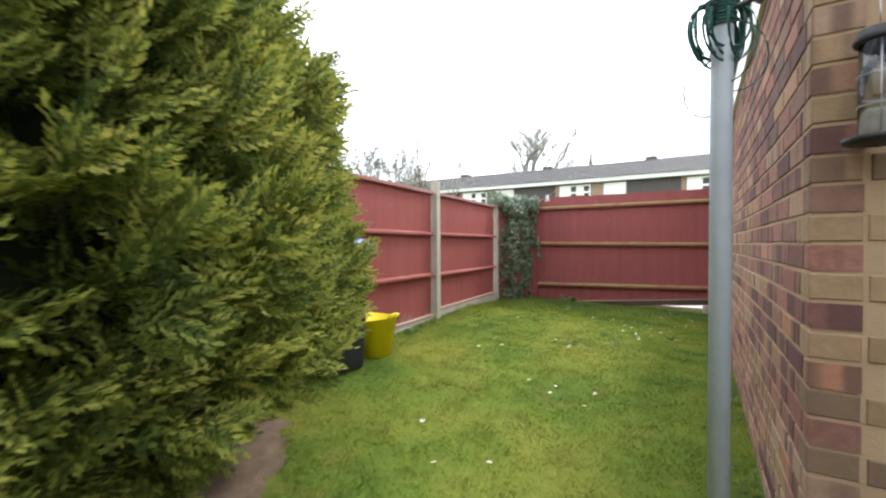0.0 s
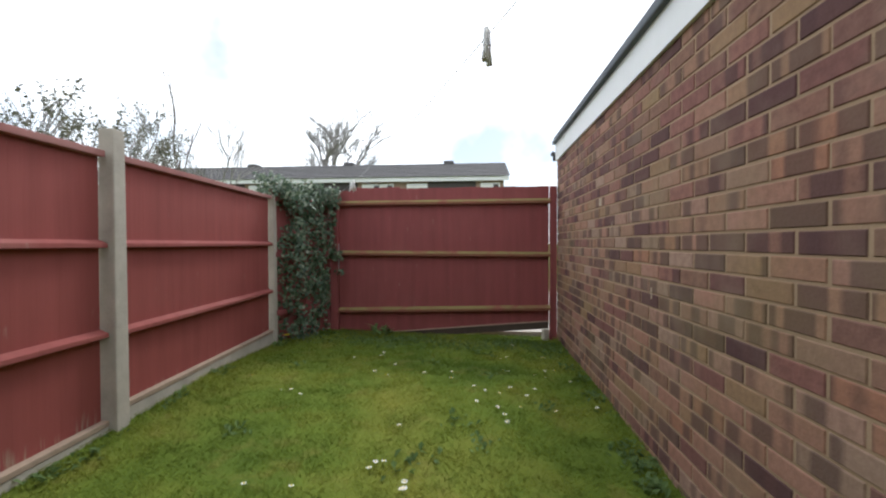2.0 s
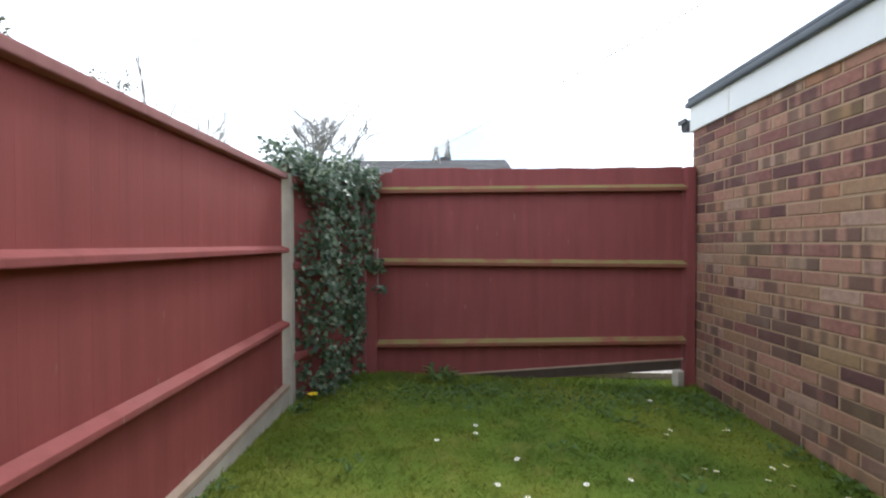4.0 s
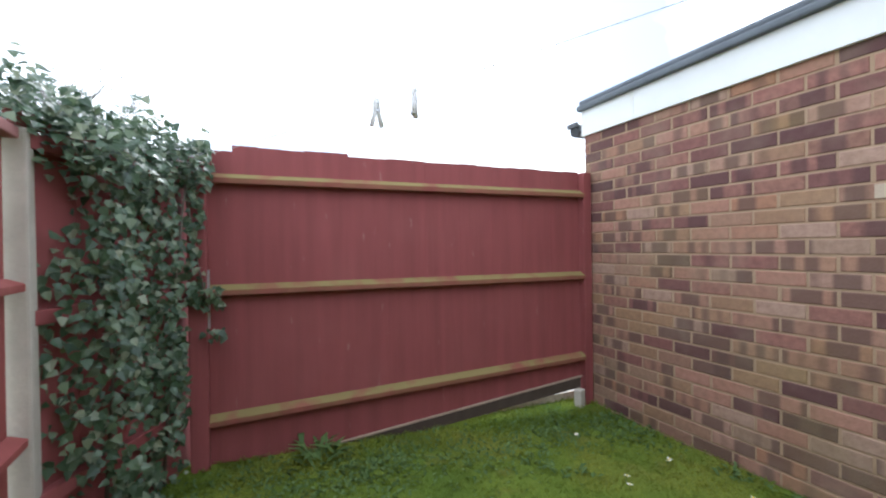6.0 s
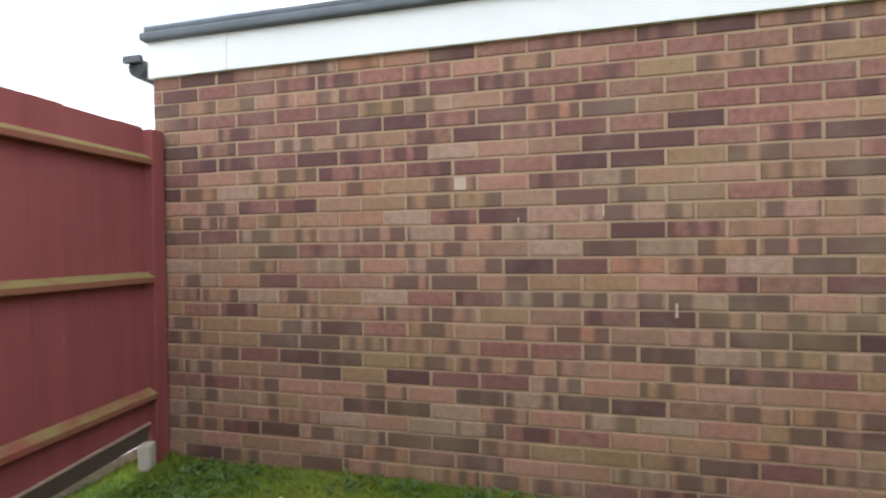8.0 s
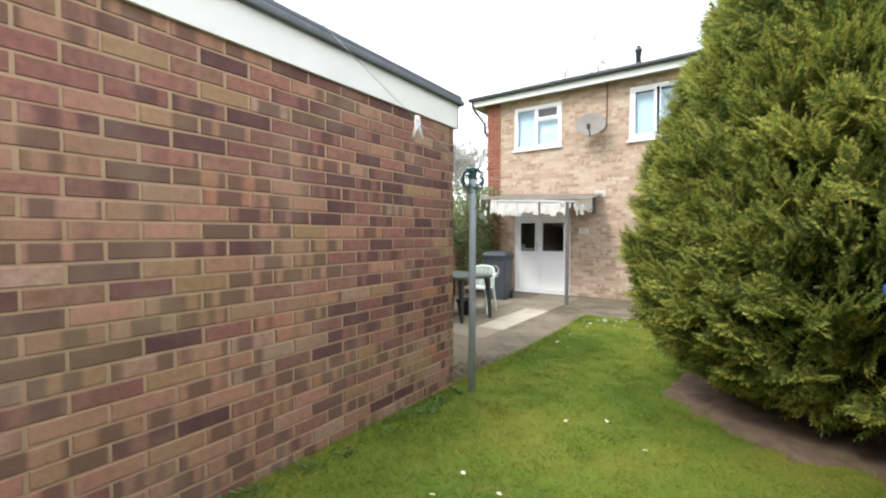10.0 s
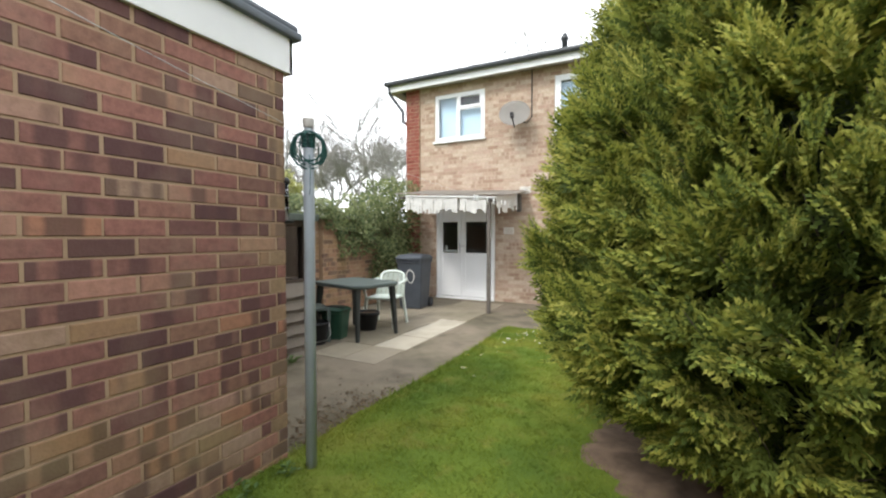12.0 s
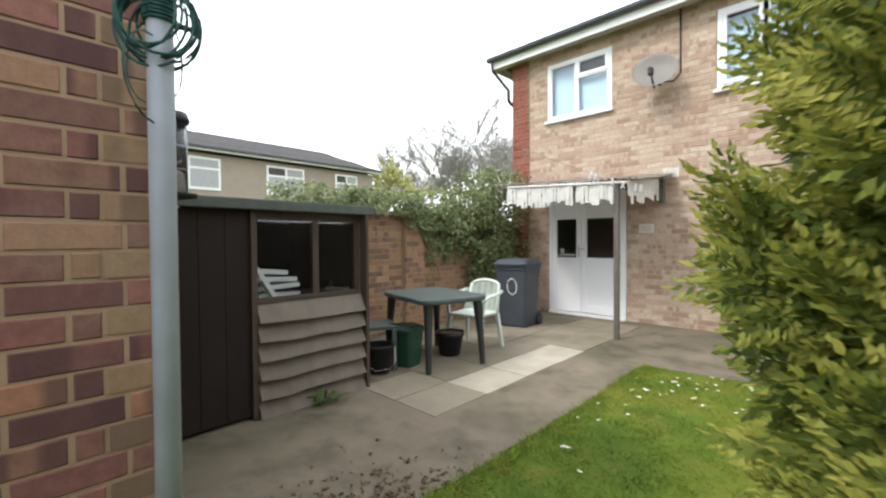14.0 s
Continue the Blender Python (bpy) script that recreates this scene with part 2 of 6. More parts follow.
PEG = leaf_mat("white_peg_plastic", ((0.0, (0.82, 0.82, 0.8)), (1.0, (0.88, 0.88, 0.86))), 0.5)
PETAL = plain("white_petals", (0.82, 0.82, 0.8), 0.7, var=0.04, bump=0)
YELLOW = plain("yellow_petals", (0.75, 0.55, 0.02), 0.6, var=0.1, bump=0)
SOIL = plain("bare_soil", (0.15, 0.105, 0.072), 0.97, var=0.5, scale=12, bump=0.8)
CONCRETE_POST = plain("pale_concrete_post", (0.44, 0.4, 0.335), 0.9, var=0.28, scale=7, bump=0.5)
GRAVEL = plain("pale_gravel", (0.56, 0.53, 0.47), 0.95, var=0.5, scale=30, bump=0.8)


def concrete_mat(name, col, stain, amount):
    m = Mat(name, 0.92, 0, 0.2)
    r = m.rnd()
    c = m.mix(m.noise(3.2, 5), tuple(k * 0.72 for k in col), tuple(k * 1.2 for k in col))
    c = m.mix(m.ramp(m.noise(0.9, 5), (0.42, 0.0), (0.62, amount)), c, stain)
    c = m.mix(m.ramp(m.noise(2.6, 6), (0.5, 0.0), (0.66, amount * 0.7)), c, tuple(k * 0.55 for k in stain))
    c = m.mix(m.ramp(m.noise(1.7, 3), (0.56, 0.0), (0.7, amount * 0.5)), c, tuple(min(1, k * 1.35) for k in col))
    c = m.mix(m.math("MULTIPLY", r, 0.3), c, tuple(k * 0.6 for k in col))
    c = m.mix(m.ramp(m.noise(60, 3), (0.55, 0.0), (0.8, 0.4)), c, tuple(k * 0.5 for k in col))
    m.color(c)
    m.bump(m.noise(150, 4), 0.4, 0.003)
    return m.m


CONCRETE = concrete_mat("weathered_concrete", (0.21, 0.175, 0.13), (0.11, 0.1, 0.065), 0.75)
SLAB = concrete_mat("weathered_slab", (0.29, 0.25, 0.19), (0.2, 0.18, 0.115), 0.5)
SLAB_PALE = concrete_mat("pale_slab", (0.48, 0.435, 0.35), (0.38, 0.34, 0.26), 0.4)
UPVC = plain("white_upvc", (0.8, 0.81, 0.82), 0.3, var=0.03, scale=3, bump=0.02, spec=0.5)
FASCIA_WHITE = plain("white_fascia_board", (0.74, 0.75, 0.74), 0.4, var=0.06, scale=4, bump=0.05, spec=0.4)
FELT = plain("grey_roof_felt", (0.13, 0.145, 0.165), 0.75, var=0.25, scale=9, bump=0.4)
GUTTER = plain("dark_gutter_plastic", (0.05, 0.055, 0.06), 0.45, var=0.2, bump=0.05, spec=0.5)
TILE = plain("dark_roof_tile", (0.1, 0.095, 0.095), 0.85, var=0.35, scale=5, bump=0.4)
SOFFIT = plain("grey_soffit", (0.5, 0.48, 0.45), 0.7, var=0.1, bump=0.05)
POLE_GREY = plain("grey_painted_steel", (0.35, 0.39, 0.43), 0.5, 0.0, 0.16, 10, 0.1, 0.5)
GREEN_CORD = plain("green_line_cord", (0.02, 0.085, 0.075), 0.55, var=0.35, scale=30, bump=0)
CORD_GREY = plain("grey_line_cord", (0.45, 0.48, 0.47), 0.6, var=0.1, bump=0)
WHITE_PLASTIC = plain("aged_white_plastic", (0.72, 0.72, 0.68), 0.45, var=0.08, bump=0.05, spec=0.4)
DIRTY_WHITE = plain("dirty_white_plastic", (0.6, 0.59, 0.55), 0.6, var=0.2, scale=14, bump=0.05)
BLUE_LID = plain("blue_plastic_lid", (0.03, 0.15, 0.52), 0.4, var=0.12, bump=0.08, spec=0.5)
BLACK_PLASTIC = plain("black_plastic", (0.018, 0.019, 0.021), 0.5, var=0.3, bump=0.12, spec=0.4)
SLATE_PLASTIC = plain("slate_grey_plastic", (0.055, 0.063, 0.075), 0.5, var=0.2, bump=0.1, spec=0.4)
YELLOW_PLASTIC = plain("yellow_plastic", (0.8, 0.63, 0.0), 0.4, var=0.06, bump=0.05, spec=0.4)
GREEN_PLASTIC = plain("dark_green_plastic", (0.02, 0.065, 0.04), 0.5, var=0.2, bump=0.08, spec=0.4)
TABLE_GREEN = plain("faded_green_plastic", (0.075, 0.095, 0.088), 0.45, var=0.25, bump=0.08, spec=0.4)
CHAIR_PALE = plain("pale_green_white_plastic", (0.6, 0.66, 0.6), 0.45, var=0.08, bump=0.05, spec=0.4)
LEG_DARK = plain("dark_plastic_leg", (0.03, 0.034, 0.032), 0.5, var=0.2, bump=0.08, spec=0.4)
METAL = plain("galvanised_metal", (0.5, 0.51, 0.53), 0.4, 0.9, 0.1, 12, 0.05)
DISH = plain("grey_dish_metal", (0.42, 0.4, 0.37), 0.6, 0.0, 0.1, 6, 0.05)
SHED_DARK = fence_mat("dark_creosote", (0.022, 0.016, 0.013), 0, (0.04, 0.03, 0.025), 0.05)
SHED_BOARD = fence_mat("weathered_shed_board", (0.185, 0.158, 0.128), 0, (0.08, 0.065, 0.052))
SHED_FRAME = fence_mat("brown_shed_frame", (0.075, 0.055, 0.043), 0, (0.12, 0.095, 0.078), 0.2)
PALE_TIMBER = plain("bare_pale_timber", (0.36, 0.27, 0.2), 0.85, var=0.25, scale=14, bump=0.3)
POST_WOOD = plain("grey_weathered_timber", (0.13, 0.115, 0.1), 0.85, var=0.3, scale=12, bump=0.4)
CORRUGATED = plain("dirty_corrugated_plastic", (0.46, 0.42, 0.37), 0.55, var=0.3, scale=6, bump=0.15)
FAR_WALL = plain("far_brick_wall", (0.3, 0.215, 0.16), 0.9, var=0.2, scale=3, bump=0.2)
FAR_DARK = plain("far_dark_cladding", (0.08, 0.07, 0.07), 0.85, var=0.2, bump=0.1)
CURTAIN = plain("white_net_curtain", (0.78, 0.78, 0.76), 0.9, var=0.05, bump=0.05)
DULL_CURTAIN = plain("dull_net_curtain", (0.36, 0.37, 0.38), 0.6, var=0.15, bump=0.05)
# Blue of the sky's reflection, painted on sheets behind the panes.
PANE_SKY = plain("pale_blue_sky_reflection", (0.42, 0.57, 0.69), 0.9, var=0.04, bump=0)
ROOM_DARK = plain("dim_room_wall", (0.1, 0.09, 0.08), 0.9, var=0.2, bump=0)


def glass_mat():
    m = Mat("window_glass", 0.03, 0, 0.5)
    m.b.inputs["Base Color"].default_value = (0.9, 0.94, 0.95, 1)
    m.b.inputs["Transmission Weight"].default_value = 1.0
    m.b.inputs["IOR"].default_value = 1.45
    return m.m


GLASS = glass_mat()


# ---- mesh helpers ----
def link(name, bm, mats, parent=None, label=""):
    me = bpy.data.meshes.new(name)
    bm.to_mesh(me)
    bm.free()
    for mt in mats if isinstance(mats, (list, tuple)) else [mats]:
        me.materials.append(mt)
    ob = new(name, me)
    if parent:
        ob.parent = parent
    if label:
        ob["label"] = label
    return ob


def part(name, bm, material, parent, label=""):
    return link(name, bm, material, parent, label)


def thing(name, label, category, m=None, group="", kind=""):
    ob = new(name)
    ob.empty_display_size = 0.1
    if m is not None:
        ob.matrix_world = m
    return tagged(ob, label, category, group, kind)


def box(bm, x0, x1, y0, y1, z0, z1, bevel=0.0, m=None):
    vs = [bm.verts.new(p) for p in ((x0, y0, z0), (x1, y0, z0), (x1, y1, z0), (x0, y1, z0), (x0, y0, z1), (x1, y0, z1), (x1, y1, z1), (x0, y1, z1))]
    fs = [bm.faces.new([vs[i] for i in q]) for q in ((3, 2, 1, 0), (4, 5, 6, 7), (0, 1, 5, 4), (1, 2, 6, 5), (2, 3, 7, 6), (3, 0, 4, 7))]
    if bevel:
        out = bmesh.ops.bevel(bm, geom=list({e for f in fs for e in f.edges}), offset=bevel, segments=2, affect="EDGES", profile=0.6)
        vs = list({v for v in vs if v.is_valid} | {v for f in out["faces"] for v in f.verts})
    if m is not None:
        bmesh.ops.transform(bm, matrix=m, verts=vs)
    return vs


def boxes(*specs, bevel=0.0):
    bm = bmesh.new()
    for s in specs:
        box(bm, *s, bevel=bevel)
    return bm


def tube(bm, pts, r, sides=8, r2=None, cap=True):
    """A tube along points, tapering from r to r2."""
    pts = [Vector(p) for p in pts]
    rings = []
    n = len(pts)
    for i, p in enumerate(pts):
        d = (pts[min(i + 1, n - 1)] - pts[max(i - 1, 0)]).normalized()
        a = d.orthogonal().normalized() if abs(d.z) < 0.95 else Vector((1, 0, 0))
        a = (a - d * a.dot(d)).normalized()
        b = d.cross(a)
        rr = r if r2 is None else r + (r2 - r) * i / (n - 1)
        rings.append([bm.verts.new(p + (a * math.cos(k * 2 * math.pi / sides) + b * math.sin(k * 2 * math.pi / sides)) * rr) for k in range(sides)])
    for q, w in zip(rings, rings[1:]):
        for k in range(sides):
            f = bm.faces.new((q[k], q[(k + 1) % sides], w[(k + 1) % sides], w[k]))
            f.smooth = True
    if cap:
        bm.faces.new(rings[0][::-1])
        bm.faces.new(rings[-1])
    return bm


def lathe(profile, seg=24, bm=None, centre=(0, 0)):
    """A body of revolution about z from (radius, z) rows."""
    bm = bm or bmesh.new()
    rings = [[bm.verts.new((centre[0] + r * math.cos(2 * math.pi * k / seg), centre[1] + r * math.sin(2 * math.pi * k / seg), z)) for k in range(seg)] for r, z in profile]
    for q, w in zip(rings, rings[1:]):
        for k in range(seg):
            f = bm.faces.new((q[k], q[(k + 1) % seg], w[(k + 1) % seg], w[k]))
            f.smooth = True
    bm.faces.new(rings[0][::-1])
    bm.faces.new(rings[-1])
    return bm


def loft(sections, bm=None, smooth=False):
    """Skin closed rings of equal length."""
    bm = bm or bmesh.new()
    rings = [[bm.verts.new(p) for p in s] for s in sections]
    n = len(rings[0])
    for q, w in zip(rings, rings[1:]):
        for k in range(n):
            f = bm.faces.new((q[k], q[(k + 1) % n], w[(k + 1) % n], w[k]))
            f.smooth = smooth
    bm.faces.new(rings[0][::-1])
    bm.faces.new(rings[-1])
    return bm


def rrect(w, d, z, rad=0.03, seg=4, ox=0.0, oy=0.0):
    pts = []
    for cx, cy, a0 in ((w / 2 - rad, d / 2 - rad, 0), (-w / 2 + rad, d / 2 - rad, 90), (-w / 2 + rad, -d / 2 + rad, 180), (w / 2 - rad, -d / 2 + rad, 270)):
        for k in range(seg + 1):
            a = radians(a0 + 90 * k / seg)
            pts.append((ox + cx + rad * math.cos(a), oy + cy + rad * math.sin(a), z))
    return pts


def stuff_mesh(name, verts, faces, mat, parent=None, smooth=False):
    me = bpy.data.meshes.new(name)
    me.from_pydata(verts, [], faces)
    me.materials.append(mat)
    if smooth:
        me.shade_smooth()
    ob = new(name, me)
    if parent:
        ob.parent = parent
    return ob


def ease(a, b, v):
    v = min(1, max(0, (v - a) / (b - a)))
    return v * v * (3 - 2 * v)


def ground_z(x, y):
    """Height of the lawn."""
    base = -0.03 + 0.028 * y if y > 0 else max(-0.03 + 0.02 * y, -0.075)
    far = ease(3.2, 5.3, y)
    base += 0.048 * max(0, -x) * (0.35 + 0.65 * ease(-3, 1.5, y)) * (1 - 0.55 * far) - 0.045 * far
    return base + 0.012 * noise.noise((x * 1.3, y * 1.3, 0.0))


PATIO_Z = -0.12


# ---- bricks ----
def brick_shape(L, h, along, out, deep=0.03):
    """Vertices and faces of one brick about its centre: chamfered front, 12 corners, 9 faces."""
    a, n = Vector(along), Vector(out)
    z = Vector((0, 0, 1))
    vs = []
    for inset, depth in ((0, -deep), (0, -0.003), (0.003, 0.0)):
        for s, t in ((-1, -1), (1, -1), (1, 1), (-1, 1)):
            vs.append(tuple(a * (s * (L / 2 - inset)) + z * (t * (h / 2 - inset)) + n * depth))
    fs = [(8, 9, 10, 11)]
    for k in range(4):
        j = (k + 1) % 4
        fs += [(k, j, 4 + j, 4 + k), (4 + k, 4 + j, 8 + j, 8 + k)]
    if a.cross(z).dot(n) < 0:
        fs = [f[::-1] for f in fs]
    return vs, fs


def course_bricks(length, top, bottom, phase, seed, holes=()):
    """Stretcher bond: rows of (centre along, centre z, brick length), cut at the ends and round openings."""
    rng = random.Random(seed)
    out, i, z = [], 0, top - 0.0375
    while z > bottom - 0.03:
        u = phase + (0.1125 if i % 2 else 0.0) - 0.45
        while u < length:
            lo, hi = max(u, 0.0), min(u + 0.215, length)
            spans = [(lo, hi)]
            for h0, h1, z0, z1 in holes:
                if z0 < z < z1:
                    spans = [s for a, b in spans for s in ((a, min(b, h0 - 0.005)), (max(a, h1 + 0.005), b)) if s[1] - s[0] > 0.03]
            for a, b in spans:
                if b - a > 0.03:
                    trim = rng.choice((0, 0.003, 0.006)) if b - a > 0.2 else 0
                    out.append(((a + b) / 2 + rng.uniform(-0.0015, 0.0015), z + rng.uniform(-0.002, 0.002), round(b - a - trim, 3), i))
            u += 0.225
        z -= 0.075
        i += 1
    return out


def joined_bricks(name, rows, origin, along, out, mats, parent, pick=lambda i, u: 0, corner=False):
    vs, fs, ids = [], [], []
    o, a = Vector(origin), Vector(along)
    for u, z, L, i in rows:
        v, f = brick_shape(L, 0.065, along, out, 0.1025 if corner and u - L / 2 < 0.01 else 0.03)
        c = o + a * u + Vector((0, 0, z))
        k = len(vs)
        vs += [(c.x + p[0], c.y + p[1], c.z + p[2]) for p in v]
        fs += [tuple(k + q for q in w) for w in f]
        ids += [pick(i, u)] * len(f)
    me = bpy.data.meshes.new(name)
    me.from_pydata(vs, [], fs)
    for mt in mats:
        me.materials.append(mt)
    me.polygons.foreach_set("material_index", ids)
    ob = new(name, me)
    ob.parent = parent
    return tagged(ob, kind="stuff")


# ---- ground ----
def build_ground():
    bm = bmesh.new()
    xs = [-600, -60, -20, -6, 6, 20, 60, 600]
    g = [[bm.verts.new((x, y, -0.2)) for x in xs] for y in xs]
    for r, q in zip(g, g[1:]):
        for k in range(len(xs) - 1):
            bm.faces.new((r[k], r[k + 1], q[k + 1], q[k]))
    tagged(link("ground", bm, TURF), "wide grassy ground around the houses", "ground", kind="structure")

    # lawn, with an uneven edge against the concrete
    bm = bmesh.new()
    nx, ny = 70, 150
    rows = []
    for j in range(ny + 1):
        y = -4.0 + j * 9.6 / ny
        right = 0.03 + 0.035 * noise.noise((0, y * 2.3, 3)) + 0.02 * noise.noise((0, y * 9, 5)) if y < -0.05 else 0.02
        row = []
        for i in range(nx + 1):
            s = i / nx
            x = -5.6 + (right + 5.6) * s
            yy = y + (0.12 * noise.noise((x * 1.5, 0, 7)) if j == 0 else 0)
            row.append(bm.verts.new((x, yy, ground_z(x, y) + 0.01 * noise.noise((x * 7, y * 7, 1)))))
        rows.append(row)
    for r, q in zip(rows, rows[1:]):
        for k in range(nx):
            f = bm.faces.new((r[k], r[k + 1], q[k + 1], q[k]))
            f.smooth = True
    edge = [r[-1] for r in rows][::-1] + rows[0][::-1][1:]
    low = [bm.verts.new((v.co.x + 0.015, v.co.y, -0.19)) for v in edge]
    for k in range(len(edge) - 1):
        bm.faces.new((edge[k], low[k], low[k + 1], edge[k + 1]))
    tagged(link("lawn", bm, TURF), "patchy mown lawn with moss and daisies", "lawn", kind="structure")

    # grass blades
    rng = np.random.default_rng(4)
    n = 260000
    x = rng.uniform(-3.1, 0.03, n)
    y = -4.0 + 9.6 * rng.uniform(0, 1, n)
    keep = ~((x < -1.9) & (y < -0.2))
    x, y = x[keep], y[keep]
    n = len(x)
    z = np.array([ground_z(a, b) for a, b in zip(x, y)]) - 0.004
    tall = 1 + 0.9 * np.exp(-((np.abs(x) / 0.12) ** 2)) + 0.8 * (y > 5.15) + 0.7 * np.exp(-(((x + 2.85) / 0.18) ** 2))
    h = rng.uniform(0.008, 0.024, n) * tall
    a = rng.uniform(0, 2 * math.pi, n)
    w = rng.uniform(0.0022, 0.0045, n)
    lx, ly = rng.normal(0, 1.1, n) * h, rng.normal(0, 1.1, n) * h
    v = np.empty((n, 3, 3))
    v[:, 0] = np.stack([x - np.cos(a) * w, y - np.sin(a) * w, z], 1)
    v[:, 1] = np.stack([x + np.cos(a) * w, y + np.sin(a) * w, z], 1)
    v[:, 2] = np.stack([x + lx, y + ly, z + h], 1)
    f = np.arange(n * 3).reshape(-1, 3)
    tagged(stuff_mesh("grass", v.reshape(-1, 3).tolist(), f.tolist(), BLADES), "short yellow-green grass blades on the lawn", "grass", kind="stuff")

    # bare earth under the conifer
    bm = bmesh.new()
    c = bm.verts.new((-2.6, -0.98, 0.1))
    rims = [[], [], []]
    for k in range(90):
        t = 2 * math.pi * k / 90
        r = 1.18 + 0.16 * noise.noise((math.cos(t) * 2, math.sin(t) * 2, 0)) + 0.12 * noise.noise((math.cos(t) * 7, math.sin(t) * 7, 2)) + 0.06 * noise.noise((math.cos(t) * 19, math.sin(t) * 19, 4))
        for rim, q, lift in zip(rims, (0.6, 0.9, 1.0), (0.03, 0.016, -0.012)):
            px, py = -2.6 + q * r * math.cos(t), -0.98 + q * r * math.sin(t)
            rim.append(bm.verts.new((px, py, ground_z(px, py) + lift + 0.012 * noise.noise((px * 9, py * 9, 3)))))
    for k in range(90):
        n = (k + 1) % 90
        bm.faces.new((c, rims[0][k], rims[0][n]))
        for a, b in zip(rims, rims[1:]):
            bm.faces.new((a[k], b[k], b[n], a[n]))
    tagged(link("soil_bed", bm, SOIL), "bare brown soil bed under the conifer", "soil", kind="structure")

    # concrete
    bm = boxes((0.0, 3.4, -6.35, 0.3, -0.3, PATIO_Z), (-6.0, 0.0, -6.35, -3.95, -0.3, PATIO_Z))
    tagged(link("patio", bm, CONCRETE), "weathered grey concrete patio", "patio", kind="structure")
    # gravel alley behind the gate
    bm = boxes((-6, 3.2, 5.455, 9.5, -0.25, 0.14))
    tagged(link("alley", bm, GRAVEL), "pale gravel alley behind the gate", "path", kind="structure")


build_ground()


# ---- garage ----
G_LEN, G_TOP, G_W = 5.40, 2.10, 3.0
garage = thing("garage", "single-storey brown multi-brick garage with white fascia and flat felt roof", "garage")
garage_wall = part("wall", boxes((0.0045, G_W, 0.0045, G_LEN, -0.25, G_TOP)), MORTAR, garage, "tan recessed mortar")
part("fascia", boxes((-0.02, 0.006, -0.045, G_LEN + 0.012, G_TOP - 0.012, 2.28), (-0.02, G_W, -0.045, -0.02, G_TOP - 0.012, 2.28), bevel=0.003), FASCIA_WHITE, garage, "white fascia board")
part("fascia_joint_strip", boxes((-0.0235, -0.0195, 4.93, 4.955, G_TOP - 0.01, 2.278)), WHITE_PLASTIC, garage, "white cover strip")
bm = bmesh.new()
box(bm, -0.055, G_W + 0.03, -0.085, G_LEN + 0.03, 2.276, 2.318, bevel=0.012)
box(bm, -0.04, G_W + 0.02, -0.07, G_LEN + 0.02, 2.32, 2.356, bevel=0.014)
part("roof", bm, FELT, garage, "grey felt roof edge")
bm = bmesh.new()
for k in range(2):
    tube(bm, [(-0.03 + 0.0 * k, G_LEN + 0.075, 2.15), (1.2, G_LEN + 0.075, 2.14)], 0.052 - 0.004 * k, 10)
box(bm, -0.05, -0.03, G_LEN + 0.03, G_LEN + 0.14, 2.17, 2.205)
part("gutter", bm, GUTTER, garage, "grey rear gutter end")

side_rows = course_bricks(G_LEN, G_TOP, -0.12, 0.0675, 3)
front_rows = course_bricks(G_W, G_TOP, -0.2, 0.0, 5)
# corner bricks pass through on alternate courses
front_rows = [r for r in front_rows if r[3] % 2 == 1 or r[0] - r[2] / 2 > 0.1]
side_odd = [((0.1125 + r[0] + r[2] / 2) / 2, r[1], r[0] + r[2] / 2 - 0.1125, r[3]) if r[3] % 2 and r[0] - r[2] / 2 < 0.1125 else r for r in side_rows]
side_rows = side_odd
near = [r for r in side_rows if r[0] > 2.75 and r[3] < 25]
rest = [r for r in side_rows if not (r[0] > 2.75 and r[3] < 25)]


def pick_batch(i, u):
    """Plum bricks mostly above and towards the corner, banded ones mostly elsewhere."""
    h = (i * 131 + int(u * 40) * 71) % 10
    return 0 if h < (7 if i < 8 else 8 if u < 1.2 and i < 22 else 2) else 1


joined_bricks("bricks", rest, (0, 0, 0), (0, 1, 0), (-1, 0, 0), [BRICK_PLUM, BRICK_MULTI], garage_wall, pick_batch, True)
joined_bricks("front_bricks", front_rows, (0, 0, 0), (1, 0, 0), (0, -1, 0), [BRICK_FRONT], garage_wall, corner=True)

# ---- red fence along the lawn ----
def fence_x(y):
    return -2.83 - 0.069 * (y - 2.655)


FENCE_TURN = math.degrees(math.atan(0.069))
BOARD_MESH = {}


def board_mesh(h, mat, w=0.118):
    key = (round(h, 3), mat.name, w)
    if key not in BOARD_MESH:
        bm = bmesh.new()
        box(bm, 0, 0.016, -w / 2, w / 2, 0, h, bevel=0.0)
        for v in bm.verts:
            if v.co.y > 0 and v.co.x > 0.01:
                v.co.x = 0.0158
        me = bpy.data.meshes.new("board")
        bm.to_mesh(me)
        bm.free()
        me.materials.append(mat)
        BOARD_MESH[key] = me
    return BOARD_MESH[key]


